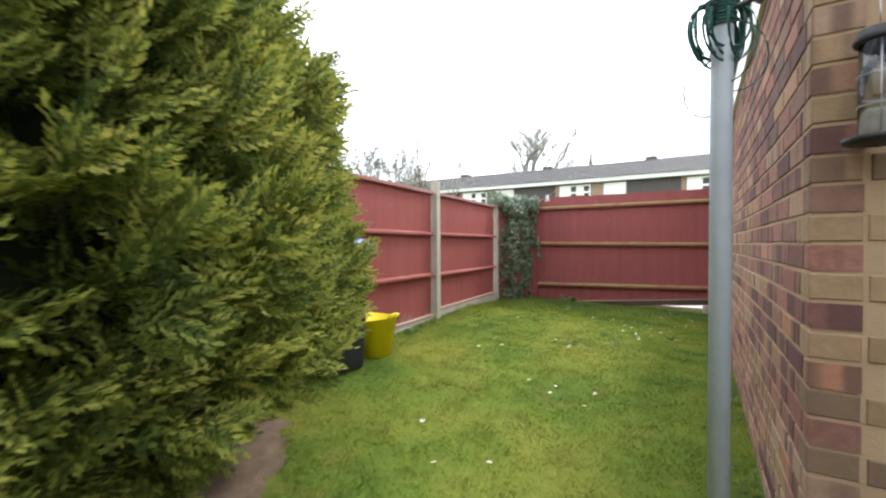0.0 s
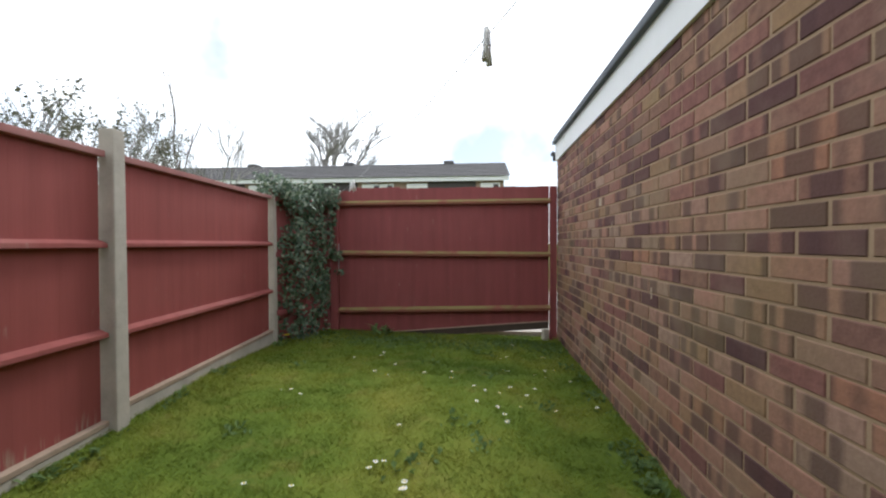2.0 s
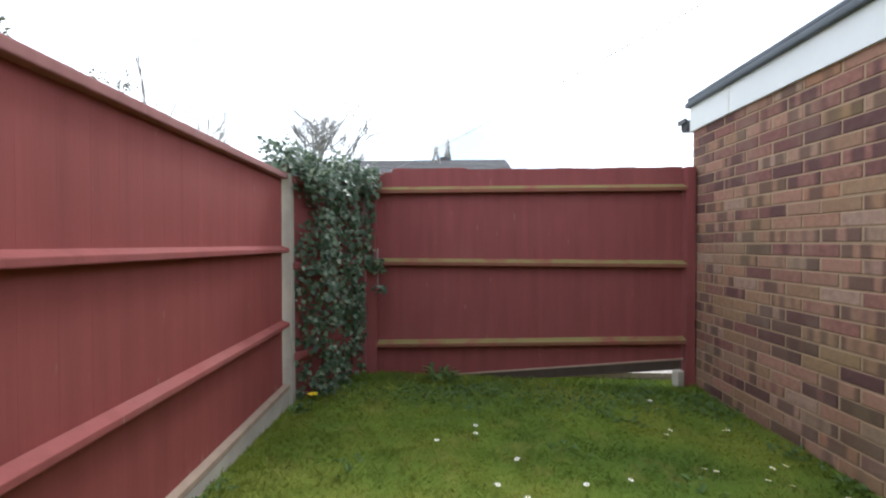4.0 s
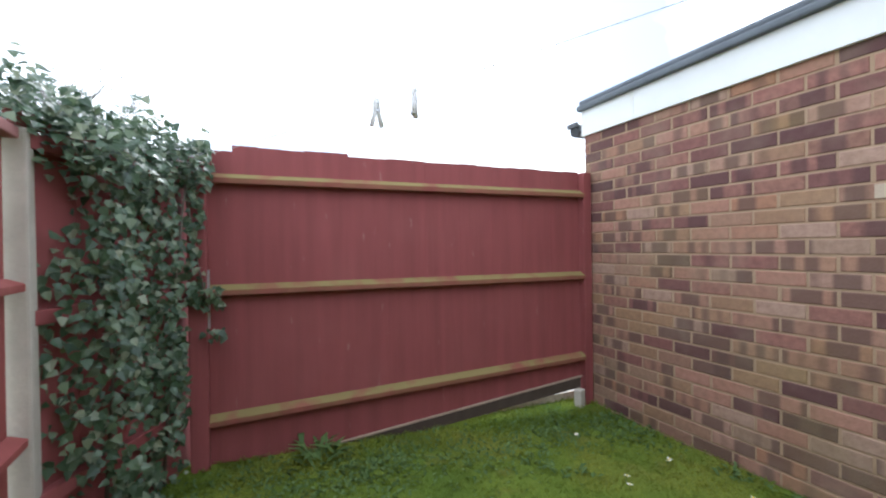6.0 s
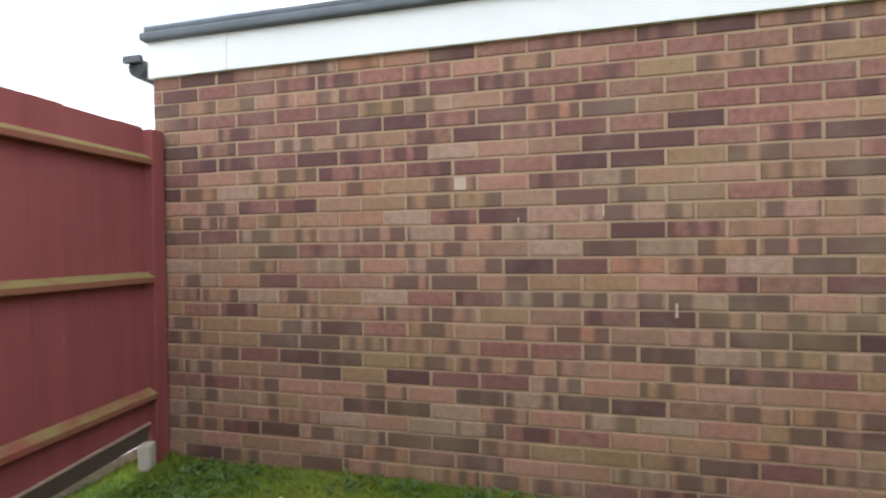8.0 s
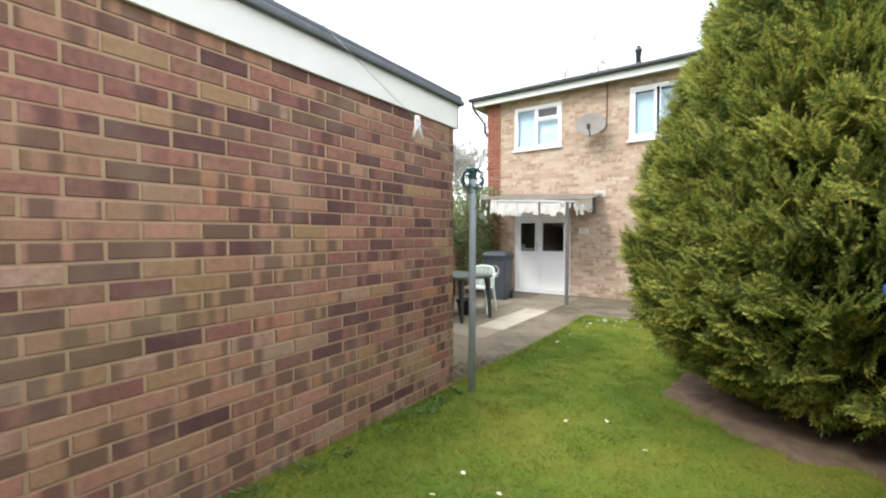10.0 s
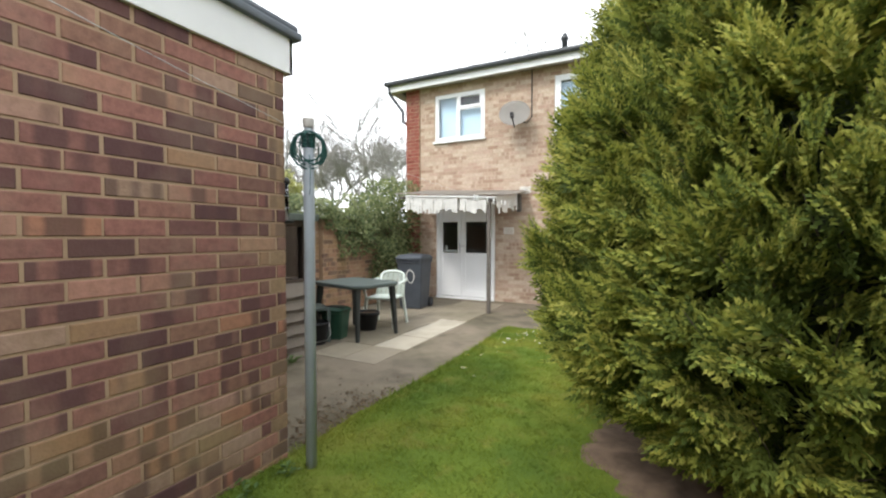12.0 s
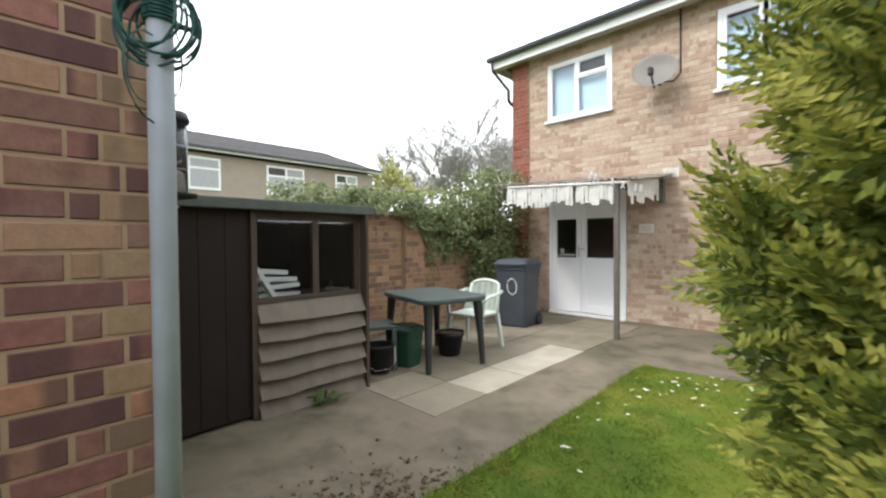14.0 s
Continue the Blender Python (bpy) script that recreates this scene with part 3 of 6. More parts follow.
def fence_bay(y0, y1, z0, z1, rails, name="fence"):
    """Feather-edge boards on the far side, rails, capping and a concrete gravel board."""
    ob = thing(name, "red-stained feather-edge fence panel with rails facing the lawn", "fence", pose(fence_x((y0 + y1) / 2), (y0 + y1) / 2, 0, 0, 0, FENCE_TURN), "red boundary fence")
    L = (y1 - y0) / math.cos(radians(FENCE_TURN))
    n = int(L / 0.105)
    for k in range(n):
        b = new("board", board_mesh(z1 - z0 - 0.03, FENCE_RED, round(L / n, 4)))
        b.parent = ob
        b.location = (-0.045, -L / 2 + (k + 0.5) * L / n, z0)
    for z in rails:
        bm = bmesh.new()
        box(bm, -0.028, 0.02, -L / 2, L / 2, z - 0.025, z + 0.017, bevel=0.005)
        for v in bm.verts:
            if v.co.z > z and v.co.x > 0:
                v.co.z -= 0.016
            v.co.z += 0.012 * math.cos(v.co.y * 1.4)
        part("rail", bm, RAIL_RED, ob, "red-stained rail, paint worn along its edge")
    bm = bmesh.new()
    box(bm, -0.052, 0.012, -L / 2, L / 2, z1 - 0.036, z1, bevel=0.006)
    part("capping", bm, CAP_FADED, ob, "faded pinkish capping rail")
    bm = bmesh.new()
    box(bm, -0.05, 0.012, -L / 2, L / 2, z0 - 0.35, z0 + 0.005, bevel=0.006)
    part("gravel_board", bm, CONCRETE_POST, ob, "pale concrete gravel board")
    part("base_strip", boxes((-0.028, 0.016, -L / 2, L / 2, z0 + 0.006, z0 + 0.034), bevel=0.004), PALE_TIMBER, ob, "bare timber strip")
    return ob


def concrete_post(x, y, z0, z1, turn=FENCE_TURN, half=0.05):
    ob = thing("fence_post", "pale weathered concrete fence post beside red panels", "post", pose(x, y, z0, 0, 0, turn), "fence posts")
    bm = bmesh.new()
    box(bm, -half, half, -half * 0.96, half * 0.96, -0.3, z1 - z0, bevel=0.01)
    for v in bm.verts:
        if v.co.z > z1 - z0 - 0.012:
            v.co.x *= 0.82
            v.co.y *= 0.82
    part("shaft", bm, CONCRETE_POST, ob)


fence_bay(0.62, 2.60, 0.21, 1.645, (0.70, 1.165))
fence_bay(2.705, 4.63, 0.26, 1.645, (0.69, 1.165))
concrete_post(-2.83, 2.655, 0.15, 1.765)
concrete_post(-2.985, 4.69, 0.2, 1.655, half=0.04)
concrete_post(fence_x(0.57), 0.57, 0.08, 1.75)


def plain_fence(x0, y0, x1, y1, z0, z1):
    """A closing stretch of the same fence, out of sight."""
    d = Vector((x1 - x0, y1 - y0, 0))
    ob = thing("fence", "grey weathered timber boundary fence behind the conifer", "fence", pose((x0 + x1) / 2, (y0 + y1) / 2, 0, 0, 0, math.degrees(math.atan2(d.y, d.x)) + 90), "red boundary fence")
    L = d.length
    bm = bmesh.new()
    box(bm, -0.03, 0.0, -L / 2, L / 2, z0, z1)
    part("panel", bm, POST_WOOD, ob)
    for k in range(3):
        part("rail", boxes((0.0, 0.04, -L / 2, L / 2, z0 + 0.3 + 0.5 * k, z0 + 0.36 + 0.5 * k)), POST_WOOD, ob)


plain_fence(-2.75, 0.57, -4.6, 0.57, 0.0, 1.6)
plain_fence(-4.6, 0.57, -4.6, -6.35, -0.15, 1.6)

# ---- gate and back fence ----
gate_turn = math.degrees(math.atan2(-0.06, 2.42))
gate = thing("gate", "wide dark red boarded gate with mossy cross rails", "gate", pose(-1.315, 5.40, 0, 0, 0, gate_turn))
GW = 2.43
n = 20
for k in range(n):
    bm = bmesh.new()
    lo = 0.05 + 0.205 * k / n
    w = GW / n
    top = 1.805 + 0.003 * math.sin(k * 1.7) + (0.012 if k < 6 else 0.0) - (0.03 if k == 0 else 0)
    xk = -GW / 2 + (k + 0.5) * w
    box(bm, xk - w / 2 - 0.003, xk + w / 2 + 0.003, 0.0 + 0.0015 * (k % 2), 0.016 + 0.0015 * (k % 2), lo, top)
    part("board", bm, GATE_RED, gate)
for z in (1.635, 1.045, 0.44):
    bm = bmesh.new()
    box(bm, -GW / 2 - 0.02, GW / 2 + 0.02, -0.052, -0.002, z - 0.028, z + 0.028, bevel=0.005)
    for v in bm.verts:
        if v.co.z > z and v.co.y < -0.03:
            v.co.z -= 0.024
        v.co.z += 0.008 * math.sin(v.co.x * 1.6 + z * 3) - (0.06 * (0.5 - v.co.x / GW) if z < 1 else 0)
    part("rail", bm, RAIL_MOSS, gate, "mossy weathered cross rail")
bm = bmesh.new()
box(bm, -GW / 2 + 0.2, GW / 2 + 0.02, -0.014, -0.001, 0.066, 0.079, bevel=0.003)
for v in bm.verts:
    v.co.z += 0.21 * (v.co.x + GW / 2) / GW
part("bottom_strip", bm, PALE_TIMBER, gate, "bare pale bottom strip")
bm = bmesh.new()
box(bm, -GW / 2, GW / 2, -0.008, -0.001, 0.0, 0.064)
for v in bm.verts:
    k = (v.co.x + GW / 2) / GW
    v.co.z += 0.2 * k if v.co.z < 0.03 else 0.21 * k
part("kick_board", bm, SHED_FRAME, gate, "dark sagging kick board")
bm = boxes((-1.215, -1.205, -0.05, -0.04, 0.86, 1.16))
part("chain", bm, METAL, gate, "pale hanging chain")


def red_post(x, y, z0, z1, w=0.085):
    ob = thing("gate_post", "dark red stained timber gate post", "post", pose(x, y, z0), "gate posts")
    part("shaft", boxes((-w / 2, w / 2, -w / 2, w / 2, -0.2, z1 - z0), bevel=0.007), GATE_RED, ob)


red_post(-2.574, 5.405, 0.2, 1.73)
red_post(-0.052, 5.36, 0.1, 1.8, 0.075)
# short ivy-covered return between the last concrete post and the gate post
ret = thing("fence", "dark red fence panel behind thick ivy", "fence", pose(-2.82, 5.06, 0, 0, 0, -25.5), "red boundary fence")
for k in range(8):
    part("board", boxes((-0.03, -0.002 * (k % 2), -0.41 + 0.11 * k, -0.41 + 0.11 * (k + 1), 0.05, 1.72)), GATE_RED, ret)
for z in (0.45, 1.05, 1.62):
    part("rail", boxes((0.001, 0.04, -0.4, 0.46, z - 0.025, z + 0.025), bevel=0.004), GATE_RED, ret)


# ---- leaves ----
def scatter_leaves(name, centres, normals, sizes, mat, parent, shape, seed, spread=0.6, droop=0.0):
    """Copies of a small leaf shape, each turned about and tilted from its normal."""
    rng = np.random.default_rng(seed)
    c, nn = np.asarray(centres, float), np.asarray(normals, float)
    k = len(c)
    nn = nn + rng.normal(0, spread, (k, 3)) * 0.6
    nn /= np.linalg.norm(nn, axis=1)[:, None]
    down = np.tile(np.array([0.0, 0.0, -1.0]), (k, 1)) * (1 if droop else 0) + rng.normal(0, 0.6 if droop else 1, (k, 3))
    t = down - nn * np.sum(down * nn, 1)[:, None]
    t /= np.linalg.norm(t, axis=1)[:, None] + 1e-9
    b = np.cross(nn, t)
    sv, sf = np.asarray(shape[0], float), np.asarray(shape[1])
    s = np.asarray(sizes, float)[:, None, None]
    v = c[:, None, :] + s * (sv[None, :, 0:1] * t[:, None, :] + sv[None, :, 1:2] * b[:, None, :] + sv[None, :, 2:3] * nn[:, None, :])
    f = sf[None] + (np.arange(k) * len(sv))[:, None, None]
    return stuff_mesh(name, v.reshape(-1, 3).tolist(), f.reshape(-1, sf.shape[1]).tolist(), mat, parent)


IVY_LEAF = (((0, 0, 0), (0.15, 0.42, 0.06), (0.55, 0.28, 0.05), (1.0, 0, -0.08), (0.55, -0.28, 0.05), (0.15, -0.42, 0.06), (0.4, 0, 0.0)),
            ((0, 6, 1), (1, 6, 2), (2, 6, 3), (3, 6, 4), (4, 6, 5), (5, 6, 0)))


def spray_shape(pairs=6):
    """A flat cypress spray: a stem with pairs of notched side shoots, joined into one fan that droops at its tip.
    Returns corners, faces and, for each face, whether it is an outer lobe."""
    v, f, outer = [], [], []

    def put(x, y):
        v.append((x, y, 0.05 - 0.28 * max(0.0, x - 0.35) ** 2 - 0.3 * y * y + 0.03 * math.sin(x * 19 + y * 23)))
        return len(v) - 1

    def shoot(base, x, y, ang, L, w):
        bend = -0.25 * ang
        prev = None
        for k, (s, e) in enumerate(((0.22, 1.0), (0.42, 0.42), (0.62, 0.95), (0.8, 0.4), (1.0, 0.5))):
            d = ang + bend * s
            dx, dy = math.cos(d), math.sin(d)
            l = put(x + dx * L * (s + 0.05) - dy * w * e, y + dy * L * (s + 0.05) + dx * w * e)
            r = put(x + dx * L * (s - 0.05) + dy * w * e, y + dy * L * (s - 0.05) - dx * w * e)
            if prev:
                f.append((prev[1], r, l, prev[0]))
                outer.append(1 if k > 1 else 0)
            else:
                f.append((base, r, l))
                outer.append(0)
            prev = (l, r)

    rails = []
    for i in range(pairs + 1):
        x = 0.8 * i / pairs
        w = 0.016 * (1.2 - i / pairs)
        rails.append((put(x, w), put(x, -w), x, w))
    for a, b in zip(rails, rails[1:]):
        f.append((a[1], b[1], b[0], a[0]))
        outer.append(0)
    for i, (l, r, x, w) in enumerate(rails[:-1]):
        u = i / pairs
        L = 0.44 * (0.6 + 0.6 * u) * (1.12 - u) ** 0.6 + 0.07
        shoot(l, x, w, 0.95 - 0.3 * u + 0.08 * (i % 2), L, 0.042)
        shoot(r, x, -w, -0.9 + 0.3 * u + 0.08 * (i % 2), L * (0.92 + 0.12 * (i % 2)), 0.042)
    shoot(rails[-1][0], rails[-1][2], 0.0, 0.0, 0.26, 0.042)
    # three-cornered faces get their last corner doubled as a new one, so that all have four
    quads = []
    for q in f:
        if len(q) == 3:
            a, b = v[q[0]], v[q[1]]
            v.append(tuple((m + n) / 2 for m, n in zip(a, b)))
            q = (q[0], len(v) - 1, q[1], q[2])
        quads.append(q)
    return v, quads, outer


SPRAY = spray_shape()


def conifer():
    cx, cy = -2.66, -0.98
    ob = thing("conifer", "tall dense green and gold cypress conifer in a soil bed", "tree", pose(cx, cy, 0.08))
    bm = bmesh.new()
    tube(bm, [(0, 0, -0.1), (0.02, 0, 1.5), (0, 0.02, 3.2), (0, 0, 4.5)], 0.11, 10, 0.02)
    part("trunk", bm, BARK, ob)
    zs = [-0.05, 0.1, 0.25, 0.42, 0.62, 0.85, 1.1, 1.3, 1.55, 1.9, 2.25, 2.65, 3.3, 4.1, 4.75]
    rs = [0.5, 0.82, 1.1, 1.31, 1.46, 1.54, 1.54, 1.48, 1.39, 1.29, 1.19, 1.07, 0.78, 0.38, 0.05]
    rng = np.random.default_rng(11)

    def surf(a, z):
        lobe = noise.noise((math.cos(a) * 2.3, math.sin(a) * 2.3, z * 1.5)) * 0.09 + noise.noise((math.cos(a) * 6, math.sin(a) * 6, z * 3.0 + 9)) * 0.1
        r = float(np.interp(z, zs, rs))
        return r + lobe * min(1.0, r)

    # inner mass: near-black colour stands in for shade deep between the sprays
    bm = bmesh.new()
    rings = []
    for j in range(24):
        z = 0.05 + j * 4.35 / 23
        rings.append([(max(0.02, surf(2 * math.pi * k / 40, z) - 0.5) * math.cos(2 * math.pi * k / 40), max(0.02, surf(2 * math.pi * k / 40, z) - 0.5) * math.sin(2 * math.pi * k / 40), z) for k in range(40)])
    part("inner_mass", loft(rings, bm), CONIFER_CORE, ob, "near-black solid core, inner shade put into its colour")
    # plumes: upswept branch ends, each carrying flat sprays to both sides, paler at the tip
    cen, nor, tan, siz, tip = [], [], [], [], []
    twigs = bmesh.new()
    up = np.array([0.0, 0.0, 1.0])
    made = 0
    while made < 1900:
        z = 0.14 + 4.56 * rng.random()
        if rng.random() * 1.6 > np.interp(z, zs, rs) + 0.05:
            continue
        a = rng.random() * 2 * math.pi
        if (2.3 < a < 5.1 and rng.random() < 0.75) or (z > 3.0 and rng.random() < 0.4):
            continue
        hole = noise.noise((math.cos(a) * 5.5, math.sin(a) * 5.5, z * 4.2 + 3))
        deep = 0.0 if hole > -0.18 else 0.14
        made += 1
        o = np.array([math.cos(a), math.sin(a), 0.0])
        side = np.array([-o[1], o[0], 0.0])
        lift = np.interp(z, (0.0, 0.4, 1.0, 3.0), (0.1, 0.4, 0.95, 1.6)) + rng.normal(0, 0.25)
        axis = o + up * lift + side * rng.normal(0, 0.4)
        axis /= np.linalg.norm(axis)
        L = rng.uniform(0.2, 0.36)
        end = np.array([surf(a, z) * o[0], surf(a, z) * o[1], z]) - o * (deep + 0.1 * rng.random() ** 2 + 0.1)
        base = end - axis * L
        if made % 3 == 0:
            tube(twigs, [tuple(base), tuple(base + axis * L * 0.9)], 0.004, 3, 0.0015, cap=False)
        # the plume's own plane, often hanging edge down
        flat = side * rng.normal(0, 0.9) + up * rng.uniform(0.25, 1.0) + o * rng.uniform(-0.1, 0.6)
        flat -= axis * flat.dot(axis)
        flat /= np.linalg.norm(flat)
        wide = np.cross(flat, axis)
        for q in range(9):
            u = 0.12 + 0.88 * q / 8
            s = (1 if q % 2 else -1) * (1.0 - 0.85 * u)
            if q == 8:
                s = 0.0
            t = axis * (0.55 + 0.5 * u) + wide * s * 1.05 + rng.normal(0, 0.16, 3) - up * 0.12
            cen.append(base + axis * L * u * 0.9 - flat * 0.01 * q)
            tan.append(t / np.linalg.norm(t))
            nor.append(flat + rng.normal(0, 0.33, 3))
            siz.append(rng.uniform(0.13, 0.2) * (1.12 - 0.3 * u))
            # recessed plumes get fewer pale tips, shading the hollows by colour
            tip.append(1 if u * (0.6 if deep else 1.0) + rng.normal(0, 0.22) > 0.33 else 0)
    tagged(part("twigs", twigs, BARK, ob), kind="stuff")
    c, t, nn = np.array(cen), np.array(tan), np.array(nor)
    b = np.cross(nn, t)
    b /= np.linalg.norm(b, axis=1)[:, None]
    nn = np.cross(t, b)
    sv, sf = np.asarray(SPRAY[0]), np.asarray(SPRAY[1])
    s = np.array(siz)[:, None, None]
    v = c[:, None, :] + s * (sv[None, :, 0:1] * t[:, None, :] + sv[None, :, 1:2] * b[:, None, :] + sv[None, :, 2:3] * nn[:, None, :])
    f = sf[None] + (np.arange(len(c)) * len(sv))[:, None, None]
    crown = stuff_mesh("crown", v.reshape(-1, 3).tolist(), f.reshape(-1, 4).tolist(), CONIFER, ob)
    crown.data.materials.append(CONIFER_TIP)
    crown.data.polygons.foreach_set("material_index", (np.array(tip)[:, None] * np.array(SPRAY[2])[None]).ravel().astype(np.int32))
    tagged(crown, kind="stuff")


conifer()


def ivy_on(name, label, patches, mat, seed, stems, size=(0.03, 0.06)):
    """Ivy: leaves over boxes of (centre, half size, count, outward normal)."""
    rng = np.random.default_rng(seed)
    ob = thing(name, label, "ivy")
    cs, ns, ss = [], [], []
    for (px, py, pz), (hx, hy, hz), count, (nx, ny, nz) in patches:
        k = 0
        while k < count:
            u = rng.uniform(-1, 1, 3)
            edge = np.max(np.abs(u))
            p = np.array([px + hx * u[0], py + hy * u[1], pz + hz * u[2]])
            if noise.noise((p[0] * 4.5, p[1] * 4.5, p[2] * 4.5 + seed)) + 0.9 * (1 - edge) < -0.04:
                continue
            cs.append(p)
            ns.append((nx, ny, nz + 0.35))
            ss.append(rng.uniform(*size))
            k += 1
    tagged(scatter_leaves("leaves", cs, ns, ss, mat, ob, IVY_LEAF, seed, 0.7, 1.0), kind="stuff")
    for s in stems:
        part("stem", tube(bmesh.new(), s, 0.008, 5, 0.004), BARK, ob)
    return ob


ivy_on("ivy", "dark glossy ivy climbing the fence corner beside the gate", [
    ((-2.84, 5.0, 0.95), (0.14, 0.28, 0.85), 3000, (0.55, -0.8, 0)),
    ((-2.72, 5.22, 1.1), (0.1, 0.13, 0.75), 1000, (0.4, -0.9, 0)),
    ((-2.86, 4.98, 1.69), (0.22, 0.28, 0.14), 850, (0.4, -0.6, 0.6)),
    ((-3.02, 4.78, 1.76), (0.14, 0.2, 0.13), 480, (0.5, -0.6, 0.6)),
    ((-2.62, 5.3, 1.72), (0.12, 0.1, 0.13), 360, (0.2, -0.8, 0.5)),
    ((-2.58, 5.32, 1.35), (0.035, 0.03, 0.34), 130, (0.1, -1, 0)),
    ((-2.52, 5.31, 1.02), (0.06, 0.03, 0.06), 40, (0.1, -1, 0)),
    ((-2.5, 5.31, 0.86), (0.05, 0.03, 0.05), 14, (0.1, -1, 0)),
    ((-2.66, 5.32, 0.5), (0.04, 0.03, 0.4), 110, (0.1, -1, 0)),
], IVY, 21, [[(-2.85, 4.95, 0.2), (-2.82, 5.0, 0.9), (-2.86, 5.05, 1.8)], [(-2.7, 5.2, 0.2), (-2.66, 5.25, 1.0), (-2.6, 5.31, 1.7)], [(-2.62, 5.33, 1.6), (-2.57, 5.34, 1.2), (-2.52, 5.33, 0.95)]], (0.024, 0.05))

ivy_on("ivy", "ivy with sunlight put into its leaf colour, spilling over the old garden wall by the house", [
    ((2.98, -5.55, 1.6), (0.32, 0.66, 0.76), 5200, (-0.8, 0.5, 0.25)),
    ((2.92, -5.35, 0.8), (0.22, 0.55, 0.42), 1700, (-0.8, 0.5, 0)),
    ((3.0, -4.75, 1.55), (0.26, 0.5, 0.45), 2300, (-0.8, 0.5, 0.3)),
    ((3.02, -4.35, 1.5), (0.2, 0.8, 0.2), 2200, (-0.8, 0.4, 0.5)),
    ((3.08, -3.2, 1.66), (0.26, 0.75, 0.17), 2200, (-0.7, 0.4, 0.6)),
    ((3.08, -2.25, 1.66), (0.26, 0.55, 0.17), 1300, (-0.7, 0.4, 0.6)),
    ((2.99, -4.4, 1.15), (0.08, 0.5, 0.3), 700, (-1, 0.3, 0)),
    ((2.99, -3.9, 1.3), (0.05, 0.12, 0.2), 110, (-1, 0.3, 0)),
], IVY_SUN_TINT, 33, [[(3.05, -5.6, -0.1), (3.0, -5.5, 0.8), (3.05, -5.3, 1.9)], [(3.04, -5.2, -0.1), (3.02, -5.0, 0.9), (3.05, -4.6, 1.6)]])


# ---- house ----
HY, HX1, HX0, H_TOP = -6.35, 3.12, -5.5, 4.45
# along the facade the coordinate u runs from the corner: x = HX1 - u
def hu(x):
    return HX1 - x


HOLES = {
    "window": (hu(2.42), hu(1.28), 3.215, 4.205),
    "window_b": (hu(-0.12), hu(-1.95), 3.14, 4.22),
    "door": (hu(2.385), hu(1.055), PATIO_Z, 1.98),
}


def wall_boxes(bm, holes, u1, z0, z1, y0, y1):
    """A wall along -x from HX1 with rectangular openings."""
    us = sorted({0.0, u1, *[h[0] for h in holes], *[h[1] for h in holes]})
    for a, b in zip(us, us[1:]):
        cuts = sorted((h[2], h[3]) for h in holes if h[0] <= a + 1e-6 and h[1] >= b - 1e-6)
        z = z0
        for c0, c1 in cuts:
            if c0 > z:
                box(bm, HX1 - b, HX1 - a, y0, y1, z, c0)
            z = c1
        if z < z1:
            box(bm, HX1 - b, HX1 - a, y0, y1, z, z1)


house = thing("house", "two-storey buff brick house with white windows and low tiled roof", "house")
bm = bmesh.new()
wall_boxes(bm, list(HOLES.values()), HX1 - HX0, -0.2, H_TOP, HY - 0.24, HY - 0.008)
box(bm, HX1 - 0.24, HX1 - 0.001, HY - 6.0, HY - 0.25, -0.2, H_TOP)
box(bm, HX0, HX0 + 0.2, HY - 6.0, HY - 0.25, -0.2, H_TOP)
box(bm, HX0, HX1, HY - 6.2, HY - 6.0, -0.2, H_TOP)
house_wall = part("wall", bm, MORTAR_PALE, house, "buff brick wall")
# rooms behind the panes, indoor dimness put into their dark colour
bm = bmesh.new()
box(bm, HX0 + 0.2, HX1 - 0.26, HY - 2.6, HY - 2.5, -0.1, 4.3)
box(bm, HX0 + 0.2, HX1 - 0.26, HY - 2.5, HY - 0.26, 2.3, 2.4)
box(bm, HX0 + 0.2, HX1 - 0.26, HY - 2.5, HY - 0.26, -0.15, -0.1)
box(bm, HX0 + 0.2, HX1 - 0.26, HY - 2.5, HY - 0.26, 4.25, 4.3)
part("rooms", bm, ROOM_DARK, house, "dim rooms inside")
PIL = 0.335
rows = course_bricks(HX1 - HX0 - 1.2, H_TOP, -0.2, 0.0, 9, [(-0.1, PIL, -1, 9), *HOLES.values()])
joined_bricks("bricks", rows, (HX1, HY - 0.003, 0), (-1, 0, 0), (0, 1, 0), [BRICK_HOUSE], house_wall)
bm = boxes((HX1 - PIL, HX1 + 0.004, HY - 0.3, HY + 0.025, -0.2, H_TOP))
pil = part("pilaster", bm, MORTAR, house, "red brick corner pier")
joined_bricks("pier_bricks", course_bricks(PIL, H_TOP, -0.2, 0.11, 10), (HX1 + 0.004, HY + 0.034, 0), (-1, 0, 0), (0, 1, 0), [BRICK_RED], pil)
EY = -6.1
bm = bmesh.new()
box(bm, HX0, HX1 + 0.34, EY, HY + 0.01, 4.40, 4.42)
part("soffit", bm, SOFFIT, house)
part("fascia", boxes((HX0, HX1 + 0.33, EY - 0.0, EY + 0.022, 4.345, 4.495), (HX1 + 0.31, HX1 + 0.332, HY - 3, EY, 4.345, 4.495), bevel=0.003), FASCIA_WHITE, house, "white eaves fascia")
bm = bmesh.new()
tube(bm, [(HX0, EY + 0.075, 4.51), (HX1 + 0.36, EY + 0.075, 4.51)], 0.05, 10)
part("gutter", bm, GUTTER, house, "black gutter")
bm = bmesh.new()
tube(bm, [(HX1 + 0.28, EY + 0.07, 4.48), (HX1 + 0.28, EY + 0.02, 4.32), (HX1 + 0.05, HY + 0.1, 3.95), (HX1 + 0.05, HY + 0.09, 3.75), (HX1 + 0.05, HY - 0.3, 3.6), (HX1 + 0.05, HY - 0.3, -0.1)], 0.034, 8)
